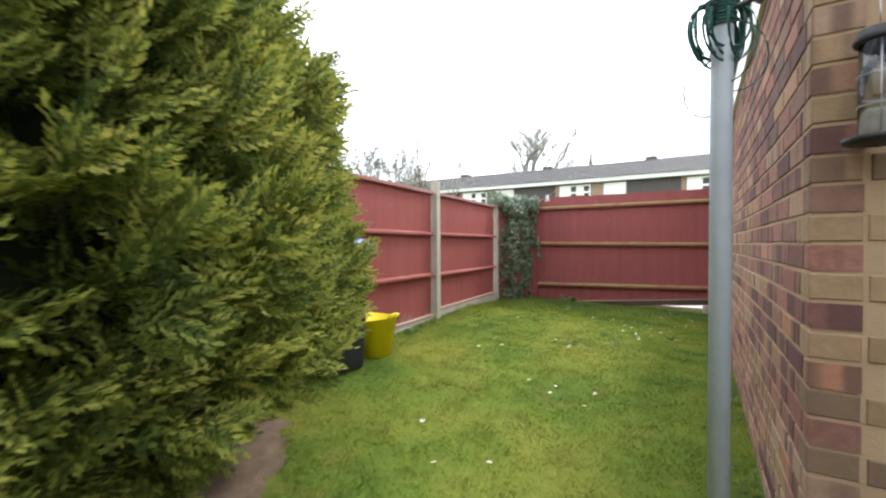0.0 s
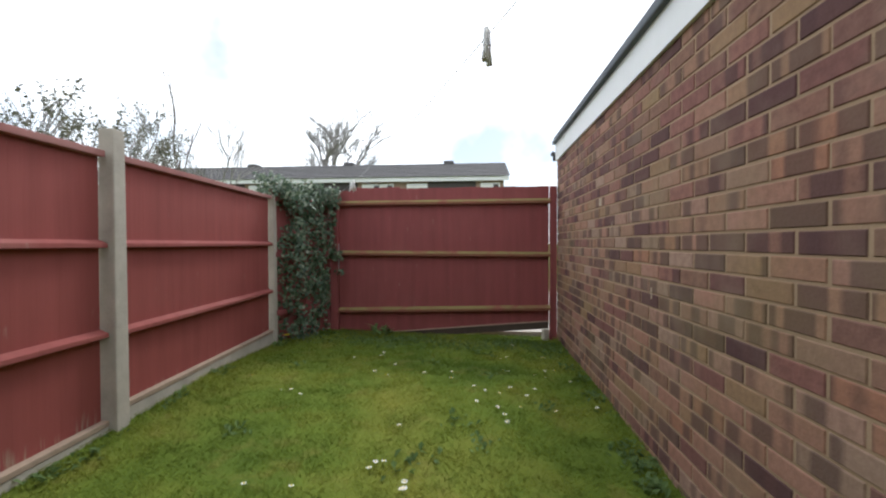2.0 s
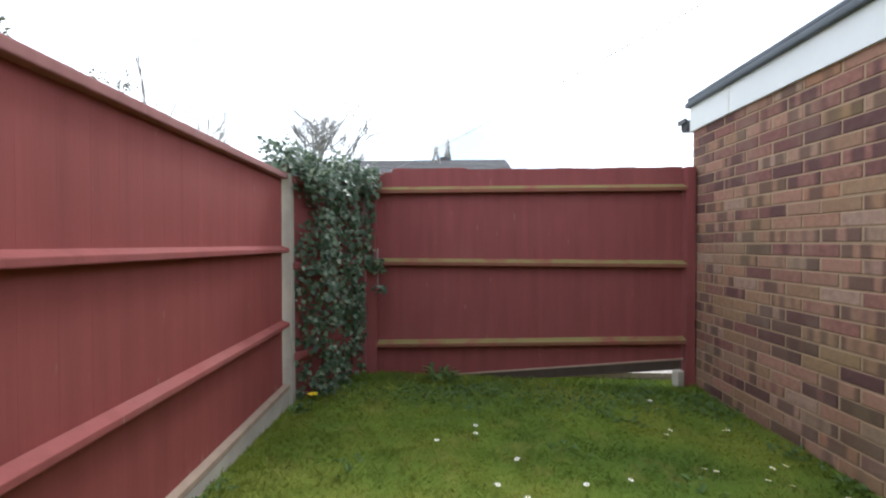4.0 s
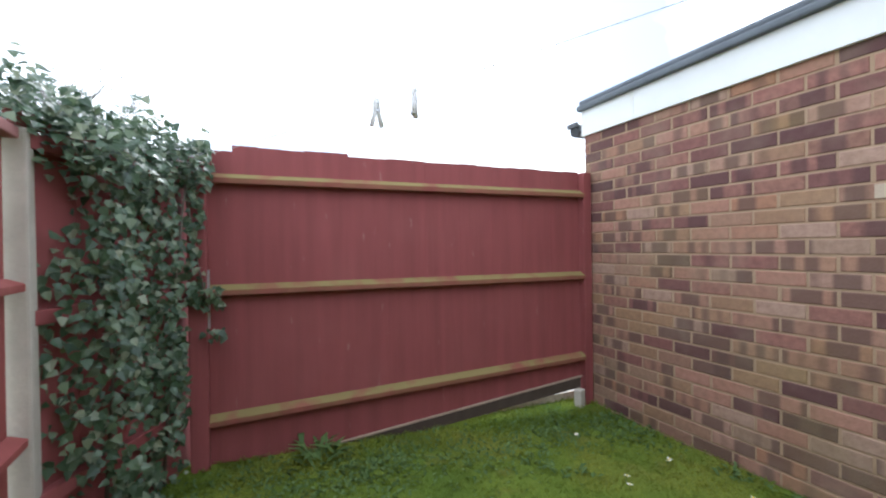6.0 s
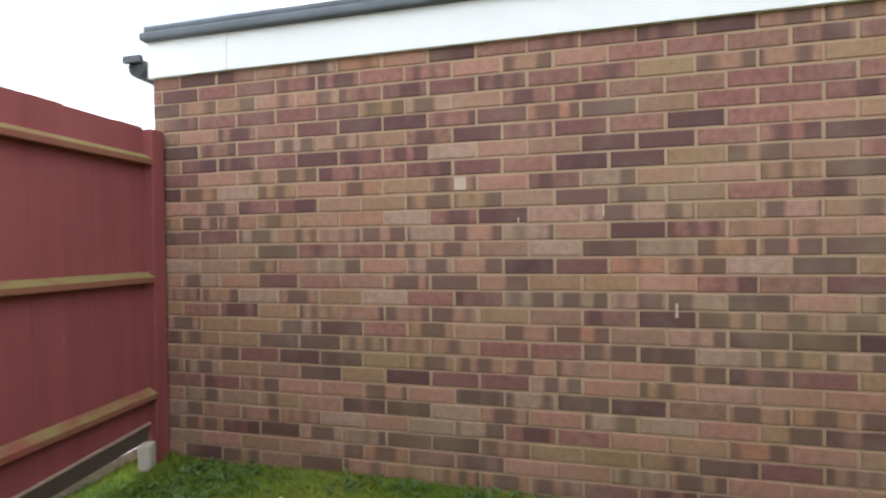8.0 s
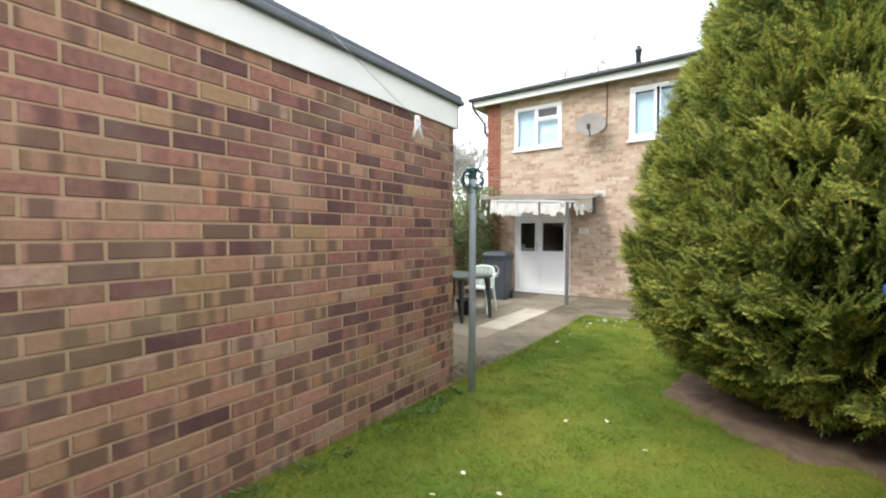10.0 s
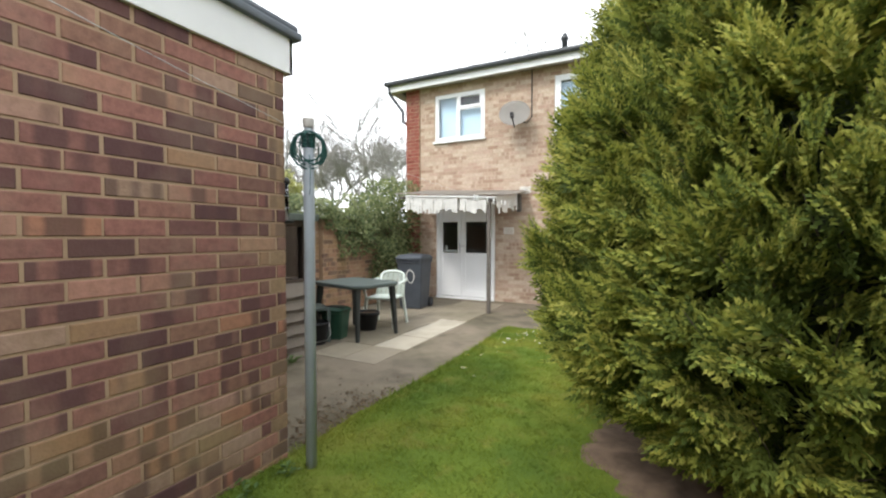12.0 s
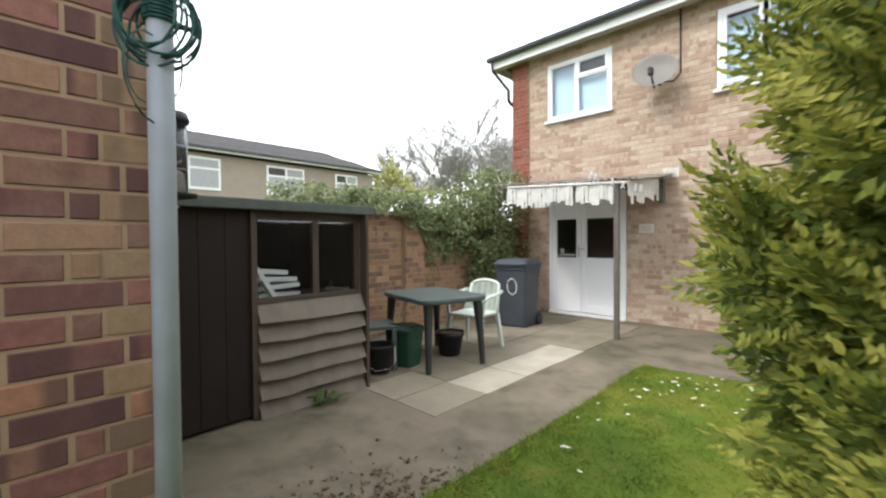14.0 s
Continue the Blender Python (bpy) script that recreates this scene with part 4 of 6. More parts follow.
part("downpipe", bm, GUTTER, house, "dark downpipe")
bm = bmesh.new()
ridge_y, ridge_z = HY - 3.0, 5.5
for k in range(14):
    a, b = k / 14, (k + 1) / 14
    y0, y1 = EY + 0.06 + (ridge_y - EY - 0.06) * a, EY + 0.06 + (ridge_y - EY - 0.06) * b
    z0, z1 = 4.54 + (ridge_z - 4.54) * a, 4.54 + (ridge_z - 4.54) * b
    vs = [bm.verts.new(p) for p in ((HX0, y0, z0 + 0.02), (HX1 + 0.36, y0, z0 + 0.02), (HX1 + 0.36, y1, z1), (HX0, y1, z1), (HX0, y0, z0 - 0.02), (HX1 + 0.36, y0, z0 - 0.02))]
    bm.faces.new(vs[:4])
    bm.faces.new((vs[4], vs[5], vs[1], vs[0]))
box(bm, HX0, HX1 + 0.35, EY + 0.05, ridge_y, 4.51, 4.52)
vs = [bm.verts.new(p) for p in ((HX0, ridge_y, ridge_z), (HX1 + 0.36, ridge_y, ridge_z), (HX1 + 0.36, ridge_y - 3.6, 4.52), (HX0, ridge_y - 3.6, 4.52))]
bm.faces.new(vs)
vs = [bm.verts.new(p) for p in ((HX1 + 0.31, EY, 4.5), (HX1 + 0.31, ridge_y, ridge_z - 0.02), (HX1 + 0.31, ridge_y - 3.6, 4.5))]
bm.faces.new(vs)
part("roof", bm, TILE, house, "dark tiled low-pitch roof")
bm = lathe([(0.06, 0), (0.06, 0.3), (0.085, 0.31), (0.085, 0.36), (0.05, 0.37), (0.05, 0.43)], 14)
fl = part("flue_pipe", bm, GUTTER, house, "dark roof flue")
fl.location = (-0.08, -7.5, 5.05)
bm = bmesh.new()
tube(bm, [(2.75, -8.3, 5.0), (2.75, -8.3, 5.62)], 0.022, 6)
part("vent_pipe", bm, WHITE_PLASTIC, house, "pale vent pipe")


def window_unit(parent, name, x0, x1, z0, z1, lights, sill=True, blind=None, depth=0.05, label="white uPVC window"):
    """lights: (x0, x1, z0, z1, opening) panes inside the outer frame."""
    y = HY - 0.06
    bm = bmesh.new()
    t = 0.06
    box(bm, x0, x1, y, y + depth, z0, z0 + t, bevel=0.006)
    box(bm, x0, x1, y, y + depth, z1 - t, z1, bevel=0.006)
    box(bm, x0, x0 + t, y, y + depth, z0 + t, z1 - t, bevel=0.006)
    box(bm, x1 - t, x1, y, y + depth, z0 + t, z1 - t, bevel=0.006)
    w = part(name, bm, UPVC, parent, label)
    for a, b, c, d, opening in lights:
        s = 0.045 if opening else 0.02
        bm = bmesh.new()
        o = 0.018 if opening else 0.0
        box(bm, a, b, y + o, y + depth + o - 0.006, c, c + s, bevel=0.004)
        box(bm, a, b, y + o, y + depth + o - 0.006, d - s, d, bevel=0.004)
        box(bm, a, a + s, y + o, y + depth + o - 0.006, c + s, d - s, bevel=0.004)
        box(bm, b - s, b, y + o, y + depth + o - 0.006, c + s, d - s, bevel=0.004)
        part("sash", bm, UPVC, w)
        g = part("pane", boxes((a + s, b - s, y + 0.012, y + 0.02, c + s, d - s)), GLASS, w)
        g.visible_shadow = False
    if sill:
        part("sill", boxes((x0 - 0.03, x1 + 0.03, HY - 0.05, HY + 0.06, z0 - 0.045, z0 - 0.002), bevel=0.006), UPVC, w)
    # added sheets that colour the tall panes like reflected sky
    if blind:
        for a, b, c, d, opening in lights:
            if d - c > 0.4:
                part("blind", boxes((a, b, y - 0.06, y - 0.055, c, min(d, blind))), PANE_SKY, w, "pale blue sheet standing in for sky reflected in the pane")
    return w


window_unit(house, "window", 1.285, 2.415, 3.22, 4.2, ((1.9, 2.35, 3.285, 4.14, False), (1.35, 1.86, 3.285, 3.86, False), (1.345, 1.87, 3.875, 4.15, True)), blind=4.15)
window_unit(house, "window", -1.945, -0.125, 3.145, 4.215, ((-0.62, -0.19, 3.21, 4.15, True), (-1.28, -0.67, 3.21, 4.15, False), (-1.88, -1.33, 3.21, 4.15, True)), blind=4.1)
bm = boxes((1.86, 1.9, HY - 0.055, HY - 0.01, 3.27, 4.15), (1.34, 1.86, HY - 0.055, HY - 0.01, 3.855, 3.88))
part("mullion", bm, UPVC, house, "white window mullions")


def french_door(x0, x1, split, z1, name="door", glass_low=0.85, glass_top=1.5):
    y = HY - 0.055
    z0 = PATIO_Z + 0.045
    bm = bmesh.new()
    box(bm, x0, x0 + 0.055, y, y + 0.06, z0, z1, bevel=0.005)
    box(bm, x1 - 0.055, x1, y, y + 0.06, z0, z1, bevel=0.005)
    box(bm, x0 + 0.055, x1 - 0.055, y, y + 0.06, z1 - 0.055, z1, bevel=0.005)
    box(bm, x0, x1, y - 0.02, y + 0.09, z0 - 0.05, z0 - 0.003, bevel=0.005)
    d = part(name, bm, UPVC, house, "white uPVC half-glazed double door")
    for a, b in ((x0 + 0.058, split - 0.003), (split + 0.003, x1 - 0.058)):
        s = 0.085
        bm = bmesh.new()
        for q in ((a, a + s, z0 + 0.01, z1 - 0.06), (b - s, b, z0 + 0.01, z1 - 0.06), (a + s, b - s, z0 + 0.01, z0 + 0.13), (a + s, b - s, glass_low - 0.1, glass_low), (a + s, b - s, glass_top, glass_top + 0.09), (a + s, b - s, z1 - 0.15, z1 - 0.06)):
            box(bm, q[0], q[1], y + 0.008, y + 0.052, q[2], q[3], bevel=0.004)
        leaf = part("leaf", bm, UPVC, d)
        box_bm = bmesh.new()
        box(box_bm, a + s, b - s, y + 0.014, y + 0.036, z0 + 0.13, glass_low - 0.1)
        part("panel", box_bm, UPVC, leaf)
        part("panel", boxes((a + s, b - s, y + 0.014, y + 0.036, glass_top + 0.09, z1 - 0.15)), UPVC, leaf)
        g = part("pane", boxes((a + s, b - s, y + 0.02, y + 0.028, glass_low, glass_top)), GLASS, leaf)
        g.visible_shadow = False
    bm = boxes((split + 0.028, split + 0.055, y + 0.052, y + 0.06, 0.86, 1.06), bevel=0.003)
    tube(bm, [(split + 0.04, y + 0.06, 1.0), (split + 0.04, y + 0.1, 1.0), (split - 0.08, y + 0.1, 0.995)], 0.009, 8)
    part("handle", bm, METAL, d, "metal lever handle")
    return d


french_door(1.06, 2.38, 1.79, 1.98)
cup = thing("mug", "small white mug on the inner window ledge", "mug", pose(2.22, HY - 0.16, 0.9))
part("body", lathe([(0.03, 0), (0.038, 0.01), (0.04, 0.1), (0.034, 0.1), (0.032, 0.02)], 14), WHITE_PLASTIC, cup)
part("ledge", boxes((-0.3, 0.2, -0.08, 0.09, -0.03, 0.0)), WHITE_PLASTIC, cup)

# fixtures on the facade
dish = thing("satellite_dish", "grey oval satellite dish on a wall bracket", "satellite dish", pose(0.56, HY + 0.3, 3.5))
bm = bmesh.new()
rings = []
for j in range(6):
    r = 0.005 + j / 5
    rings.append([bm.verts.new((0.29 * r * math.cos(a), 0.11 * r * r * 0.5, 0.25 * r * math.sin(a))) for a in (2 * math.pi * k / 28 for k in range(28))])
for q, w in zip(rings, rings[1:]):
    for k in range(28):
        f = bm.faces.new((q[k], w[k], w[(k + 1) % 28], q[(k + 1) % 28]))
        f.smooth = True
bmesh.ops.solidify(bm, geom=bm.faces[:], thickness=0.006)
d1 = part("reflector", bm, DISH, dish)
d1.rotation_euler = (radians(14), 0, radians(10))
bm = bmesh.new()
tube(bm, [(0, -0.02, -0.05), (0.02, -0.12, -0.1), (0.02, -0.3, -0.1)], 0.02, 8)
part("bracket", bm, GUTTER, dish)
bm = bmesh.new()
tube(bm, [(0.0, 0.02, -0.24), (-0.04, 0.3, -0.12)], 0.012, 8)
box(bm, -0.07, -0.015, 0.27, 0.36, -0.15, -0.05, bevel=0.012)
part("feed_arm", bm, BLACK_PLASTIC, dish, "black feed arm and receiver")
pipe = thing("cable_conduit", "thin dark cable running down the brick facade", "cable")
bm = bmesh.new()
tube(bm, [(0.31, HY + 0.012, 4.39), (0.31, HY + 0.012, 3.5), (0.4, HY + 0.02, 3.4), (0.5, HY + 0.1, 3.4)], 0.011, 6)
part("cable", bm, BLACK_PLASTIC, pipe)


def air_vent(x, z, w, h, mat, slats, label):
    ob = thing("air_vent", label, "vent", pose(x, HY + 0.004, z))
    part("frame", boxes((-w / 2, w / 2, -0.02, 0.006, -h / 2, -h / 2 + 0.012), (-w / 2, w / 2, -0.02, 0.006, h / 2 - 0.012, h / 2), (-w / 2, -w / 2 + 0.012, -0.02, 0.006, -h / 2 + 0.012, h / 2 - 0.012), (w / 2 - 0.012, w / 2, -0.02, 0.006, -h / 2 + 0.012, h / 2 - 0.012)), mat, ob)
    part("backing", boxes((-w / 2 + 0.012, w / 2 - 0.012, -0.02, -0.012, -h / 2 + 0.012, h / 2 - 0.012)), BLACK_PLASTIC, ob)
    for k in range(slats):
        z0 = -h / 2 + 0.02 + (h - 0.03) * k / slats
        part("slat", boxes((-w / 2 + 0.012, w / 2 - 0.012, -0.01, 0.004, z0, z0 + (h - 0.03) / slats * 0.55)), mat, ob)


air_vent(0.43, 2.1, 0.2, 0.13, WHITE_PLASTIC, 4, "white louvred air vent on the brick facade")
air_vent(0.76, 1.31, 0.2, 0.13, WHITE_PLASTIC, 6, "small cream air brick grille")


def canopy():
    ob = thing("door_canopy", "home-made corrugated canopy with ragged white strip valance", "canopy")
    y0, y1 = -5.0, HY + 0.02
    bm = bmesh.new()
    nx = 120
    cols = []
    for i in range(nx + 1):
        s = i / nx
        x = 2.6 + (0.38 - 2.6) * s
        wave = 0.013 * math.sin(s * 2 * math.pi * 26)
        zf = 2.005 - 0.125 * s + wave + 0.012 * math.sin(s * 9)
        zb = 2.19 - 0.1 * s + wave
        cols.append([bm.verts.new((x, y0 - (0.05 if 0.55 < s < 0.75 else 0), zf)), bm.verts.new((x, (y0 + y1) / 2, (zf + zb) / 2 - 0.015)), bm.verts.new((x, y1, zb))])
    for q, w in zip(cols, cols[1:]):
        for k in range(2):
            bm.faces.new((q[k], w[k], w[k + 1], q[k + 1]))
    bmesh.ops.solidify(bm, geom=bm.faces[:], thickness=0.004)
    part("roof_sheet", bm, CORRUGATED, ob, "dirty corrugated plastic sheet")
    bm = bmesh.new()
    tube(bm, [(2.3, y0 + 0.03, 1.945), (0.55, y0 + 0.03, 1.85)], 0.014, 8)
    part("front_rail", bm, WHITE_PLASTIC, ob, "white front rail")
    bm = boxes((0.66, 0.72, y1, y0, 1.8, 1.86))
    part("side_beam", bm, POST_WOOD, ob)
    part("side_beam", boxes((2.4, 2.46, y1, y0, 1.9, 1.95)), POST_WOOD, ob)
    rng = random.Random(5)
    k = 0
    x = 2.32
    while x > 0.74:
        w = rng.uniform(0.035, 0.06)
        s = (2.6 - x) / 2.22
        top = 1.96 - 0.115 * s
        bot = 1.65 + rng.uniform(-0.04, 0.05) - 0.03 * s
        if not (1.23 < x < 1.27):
            bm = bmesh.new()
            ww = w * 0.47
            for j in range(5):
                t = j / 4
                yy = y0 + 0.01 + 0.012 * math.sin(k * 1.3 + t * 2) + 0.01 * t
                taper = 1 - 0.35 * max(0, t - 0.6)
                zz = top + (bot - top) * t
                box(bm, x - w / 2 - ww * taper, x - w / 2 + ww * taper, yy, yy + 0.004, zz + (bot - top) / 4 if j < 4 else zz, zz + 0.001) if j < 4 else None
            part("strip", bm, DIRTY_WHITE, ob)
        x -= w
        k += 1
    for j in range(12):
        y = y0 - 0.02 - j * 0.1
        s = rng.uniform(0.17, 0.3)
        part("strip", boxes((0.55, 0.554, y - 0.085, y, 1.88 - s + 0.008 * j, 1.88 + 0.012 * j)), WHITE_PLASTIC, ob)
    part("post", boxes((0.665, 0.725, -5.07, -5.01, PATIO_Z, 1.87), bevel=0.006), POST_WOOD, ob, "grey weathered timber post")
    part("wall_plate", boxes((0.5, 0.58, HY, HY + 0.1, 1.68, 2.02), bevel=0.006), POST_WOOD, ob)


canopy()

# ---- garden wall ----
gwall = thing("garden_wall", "old brown brick garden wall with piers", "wall")
bm = boxes((3.107, 3.3, HY, 1.0, -0.3, 1.5))
gcore = part("wall", bm, MORTAR, gwall)
joined_bricks("bricks", course_bricks(7.2, 1.5, -0.2, 0.0, 14), (3.1, HY, 0), (0, 1, 0), (-1, 0, 0), [BRICK_OLD], gcore)
for py in (-3.72, -1.9):
    p = part("pier", boxes((3.02, 3.106, py - 0.17, py + 0.17, -0.2, 1.52)), MORTAR, gwall, "brick pier")
    joined_bricks("bricks", course_bricks(0.34, 1.52, -0.2, 0.0, 15), (3.012, py - 0.17, 0), (0, 1, 0), (-1, 0, 0), [BRICK_OLD], p)
part("coping", boxes((3.07, 3.33, HY + 0.3, 1.0, 1.505, 1.56), bevel=0.01), CONCRETE_POST, gwall)

# ---- shed ----
def shed():
    ob = thing("garden_shed", "low dark timber shed with waney boards and a two-pane window", "shed")
    x0, x1, y0, y1 = 1.68, 2.95, -1.84, -0.25
    zb = PATIO_Z
    part("corner_post", boxes((x0 - 0.1, x0 - 0.001, y0 - 0.03, y0 - 0.002, zb, 1.38), bevel=0.003), SHED_FRAME, ob)
    part("corner_post", boxes((x0 - 0.055, x0 - 0.001, -0.943, -0.902, zb, 1.38), bevel=0.003), SHED_FRAME, ob)
    part("frame", boxes((x0, x0 + 0.05, y0, y0 + 0.05, zb, 1.4), (x0, x0 + 0.05, -0.945, -0.905, zb, 1.4), (x0, x0 + 0.05, y0 + 0.05, -0.945, 0.66, 0.71), (x0, x0 + 0.05, y0 + 0.05, -0.945, 1.31, 1.4), (x0 + 0.005, x0 + 0.045, -1.455, -1.405, 0.71, 1.31), (x0 - 0.03, x0 + 0.03, y0 + 0.02, -0.93, 0.705, 0.735)), SHED_FRAME, ob, "brown window frame")
    part("back_wall", boxes((x1 - 0.03, x1, y0, y1, zb, 1.5)), SHED_DARK, ob)
    part("end_wall", boxes((x0 + 0.05, x1 - 0.03, y0, y0 + 0.03, zb, 1.42)), SHED_DARK, ob)
    part("end_wall", boxes((x0 + 0.05, x1 - 0.03, y1 - 0.03, y1, zb, 1.42)), SHED_DARK, ob)
    d = part("door", boxes((x0 - 0.012, x0 + 0.02, -0.9, y1, zb + 0.02, 1.38), bevel=0.004), SHED_DARK, ob, "dark boarded door")
    for k in range(4):
        part("board", boxes((x0 - 0.024, x0 - 0.013, -0.9 + 0.163 * k, -0.9 + 0.163 * k + 0.159, zb + 0.03, 1.37), bevel=0.002), SHED_DARK, d)
    n = 6
    h = (0.68 - zb) / n
    for k in range(n):
        bm = bmesh.new()
        zz = zb + k * h
        m = 14
        rows = []
        for i in range(m + 1):
            y = -0.945 + (y0 + 0.0 + 0.945) * i / m
            wav = 0.014 * noise.noise((y * 4, k * 3.1, 0)) + 0.006 * noise.noise((y * 15, k * 2.0, 4))
            lo = zz + 0.004 + wav + (0.01 * k * 0.2)
            rows.append([bm.verts.new(p) for p in ((x0 - 0.095, y, lo), (x0 - 0.012, y, zz + h + 0.03), (x0 + 0.004, y, zz + h + 0.03), (x0 - 0.06, y, lo - 0.004))])
        for q, w in zip(rows, rows[1:]):
            for j in range(4):
                bm.faces.new((q[j], q[(j + 1) % 4], w[(j + 1) % 4], w[j]))
        bm.faces.new(rows[0])
        bm.faces.new(rows[-1][::-1])
        bmesh.ops.recalc_face_normals(bm, faces=bm.faces[:])
        part("board", bm, SHED_BOARD, ob, "weathered grey-brown waney board")
    bm = bmesh.new()
    vs = box(bm, x0 - 0.1, x1 + 0.08, y0 - 0.1, y1 + 0.06, 1.375, 1.45, bevel=0.01)
    for v in bm.verts:
        v.co.z += 0.04 * (v.co.x - x0)
    part("roof", bm, plain("green_grey_felt", (0.085, 0.1, 0.085), 0.85, var=0.3, scale=10, bump=0.4), ob, "mossy green-grey felt roof")
    for a, b in ((y0 + 0.05, -1.455), (-1.405, -0.945)):
        g = part("pane", boxes((x0 + 0.02, x0 + 0.026, a, b, 0.73, 1.31)), GLASS, ob)
        g.visible_shadow = False
    part("shelf", boxes((x0 + 0.06, x0 + 0.6, y0 + 0.05, -0.95, 0.68, 0.71)), SHED_DARK, ob)
    rng = random.Random(2)
    for k, (y, z, tilt, L, yaw) in enumerate(((-1.18, 0.735, 2, 0.34, 4), (-1.15, 0.80, -3, 0.36, -6), (-1.14, 0.86, 3, 0.34, 8), (-1.1, 0.92, 6, 0.24, 0), (-1.05, 0.83, 58, 0.3, 3))):
        t = thing("plank_offcut", "white painted plank offcut stacked inside the shed window", "plank", pose(x0 + 0.16 - 0.018 * k, y, z, tilt, 0, yaw), "white planks in the shed")
        part("plank", boxes((-0.05, 0.05, -L / 2, L / 2, -0.018, 0.018), bevel=0.004), WHITE_PLASTIC, t)
    t = thing("tool_handle", "brown wooden tool lying on the shed shelf", "tool", pose(x0 + 0.12, -1.7, 0.72))
    bm = bmesh.new()
    tube(bm, [(0, -0.14, 0.01), (0, 0.0, 0.02), (0.0, 0.12, 0.03)], 0.012, 8)
    tube(bm, [(0, 0.05, 0.02), (0.02, 0.06, 0.09), (0, 0.1, 0.02)], 0.01, 6)
    part("handle", bm, SHED_BOARD, t)


shed()
brd = thing("weathered_board", "white weathered board standing at the shed corner", "board", pose(1.6, -0.42, 1.36, 0, 0, 30))
part("panel", boxes((-0.012, 0.012, -0.05, 0.06, 0.0, 0.4), bevel=0.004), WHITE_PLASTIC, brd)


# ---- wheelie bins ----
def wheelie_bin(name, label, m, w, d, h, body_mat, lid_mat, group="wheelie bins"):
    """Body tapering to its foot, rim, domed lid, handle, axle and wheels. Front faces -y."""
    ob = thing(name, label, "wheelie bin", m, group)
    part("body", loft([rrect(w * 0.78, d * 0.74, 0.02, 0.04), rrect(w * 0.8, d * 0.76, 0.05, 0.04), rrect(w * 0.95, d * 0.93, h * 0.84, 0.045), rrect(w, d, h * 0.845, 0.05), rrect(w, d, h * 0.9, 0.05), rrect(w * 0.97, d * 0.97, h * 0.905, 0.05)]), body_mat, ob)
    lid = part("lid", loft([rrect(w * 1.03, d * 1.05, h * 0.905, 0.05, 4, 0, -0.01), rrect(w * 1.03, d * 1.05, h * 0.93, 0.05, 4, 0, -0.01), rrect(w * 0.94, d * 0.93, h * 0.965, 0.06), rrect(w * 0.84, d * 0.8, h * 0.985, 0.08), rrect(w * 0.4, d * 0.4, h, 0.06)]), lid_mat, ob)
    bm = bmesh.new()
    tube(bm, [(-w * 0.4, d * 0.5, h * 0.9), (-w * 0.4, d * 0.62, h * 0.93), (w * 0.4, d * 0.62, h * 0.93), (w * 0.4, d * 0.5, h * 0.9)], 0.016, 8)
    part("handle", bm, body_mat, ob)
    bm = bmesh.new()
    box(bm, -w * 0.3, w * 0.3, -d * 0.555, -d * 0.5, h * 0.9, h * 0.925, bevel=0.004)
    part("lid_grip", bm, lid_mat, lid)
    for s in (-1, 1):
        bm = bmesh.new()
        tube(bm, [(s * w * 0.36, d * 0.42, 0.09), (s * w * 0.47, d * 0.42, 0.09)], 0.09, 18)
        wh = part("wheel", bm, BLACK_PLASTIC, ob)
        bm = bmesh.new()
        tube(bm, [(s * w * 0.471, d * 0.42, 0.09), (s * w * 0.478, d * 0.42, 0.09)], 0.05, 14)
        part("hub", bm, body_mat, wh)
    return ob


wheelie_bin("wheelie_bin", "black wheelie bin with bright blue lid beside the red fence", pose(-2.53, 0.80, 0.1, 0, 0, 86), 0.46, 0.34, 1.0, BLACK_PLASTIC, BLUE_LID)
b2 = wheelie_bin("wheelie_bin", "slate grey wheelie bin with a white painted zero", pose(2.13, -4.98, PATIO_Z, 0, 0, 186), 0.52, 0.55, 1.0, SLATE_PLASTIC, SLATE_PLASTIC)
bm = bmesh.new()
ring = [(0.075 * math.cos(a), 0, 0.115 * math.sin(a)) for a in (2 * math.pi * k / 24 for k in range(25))]
tube(bm, ring, 0.009, 6, cap=False)
zero = part("painted_zero", bm, WHITE_PLASTIC, b2, "white painted figure 0")
zero.matrix_local = pose(0.03, -0.247, 0.6, 3.5)
zero.scale = (1, 0.35, 1)
for k, (z, w, h) in enumerate(((0.68, 0.12, 0.07), (0.57, 0.1, 0.05))):
    bm = boxes((-0.0015, 0.0015, -w / 2, w / 2, -h / 2, h / 2))
    t = part("sticker", bm, WHITE_PLASTIC, b2, "white worn sticker")
    t.matrix_local = pose(-0.252 + 0.006 * k, -0.05, z, 0, -2, 0)
for k, (y, z0, z1) in enumerate(((-0.1, 0.2, 0.47), (-0.04, 0.42, 0.47), (0.0, 0.28, 0.45))):
    t = part("painted_mark", boxes((-0.002, 0.002, -0.012, 0.012, z0 - 0.33, z1 - 0.33)), WHITE_PLASTIC, b2, "white painted strokes")
    t.matrix_local = pose(-0.243, y, 0.33, 0, -4.2, 0)

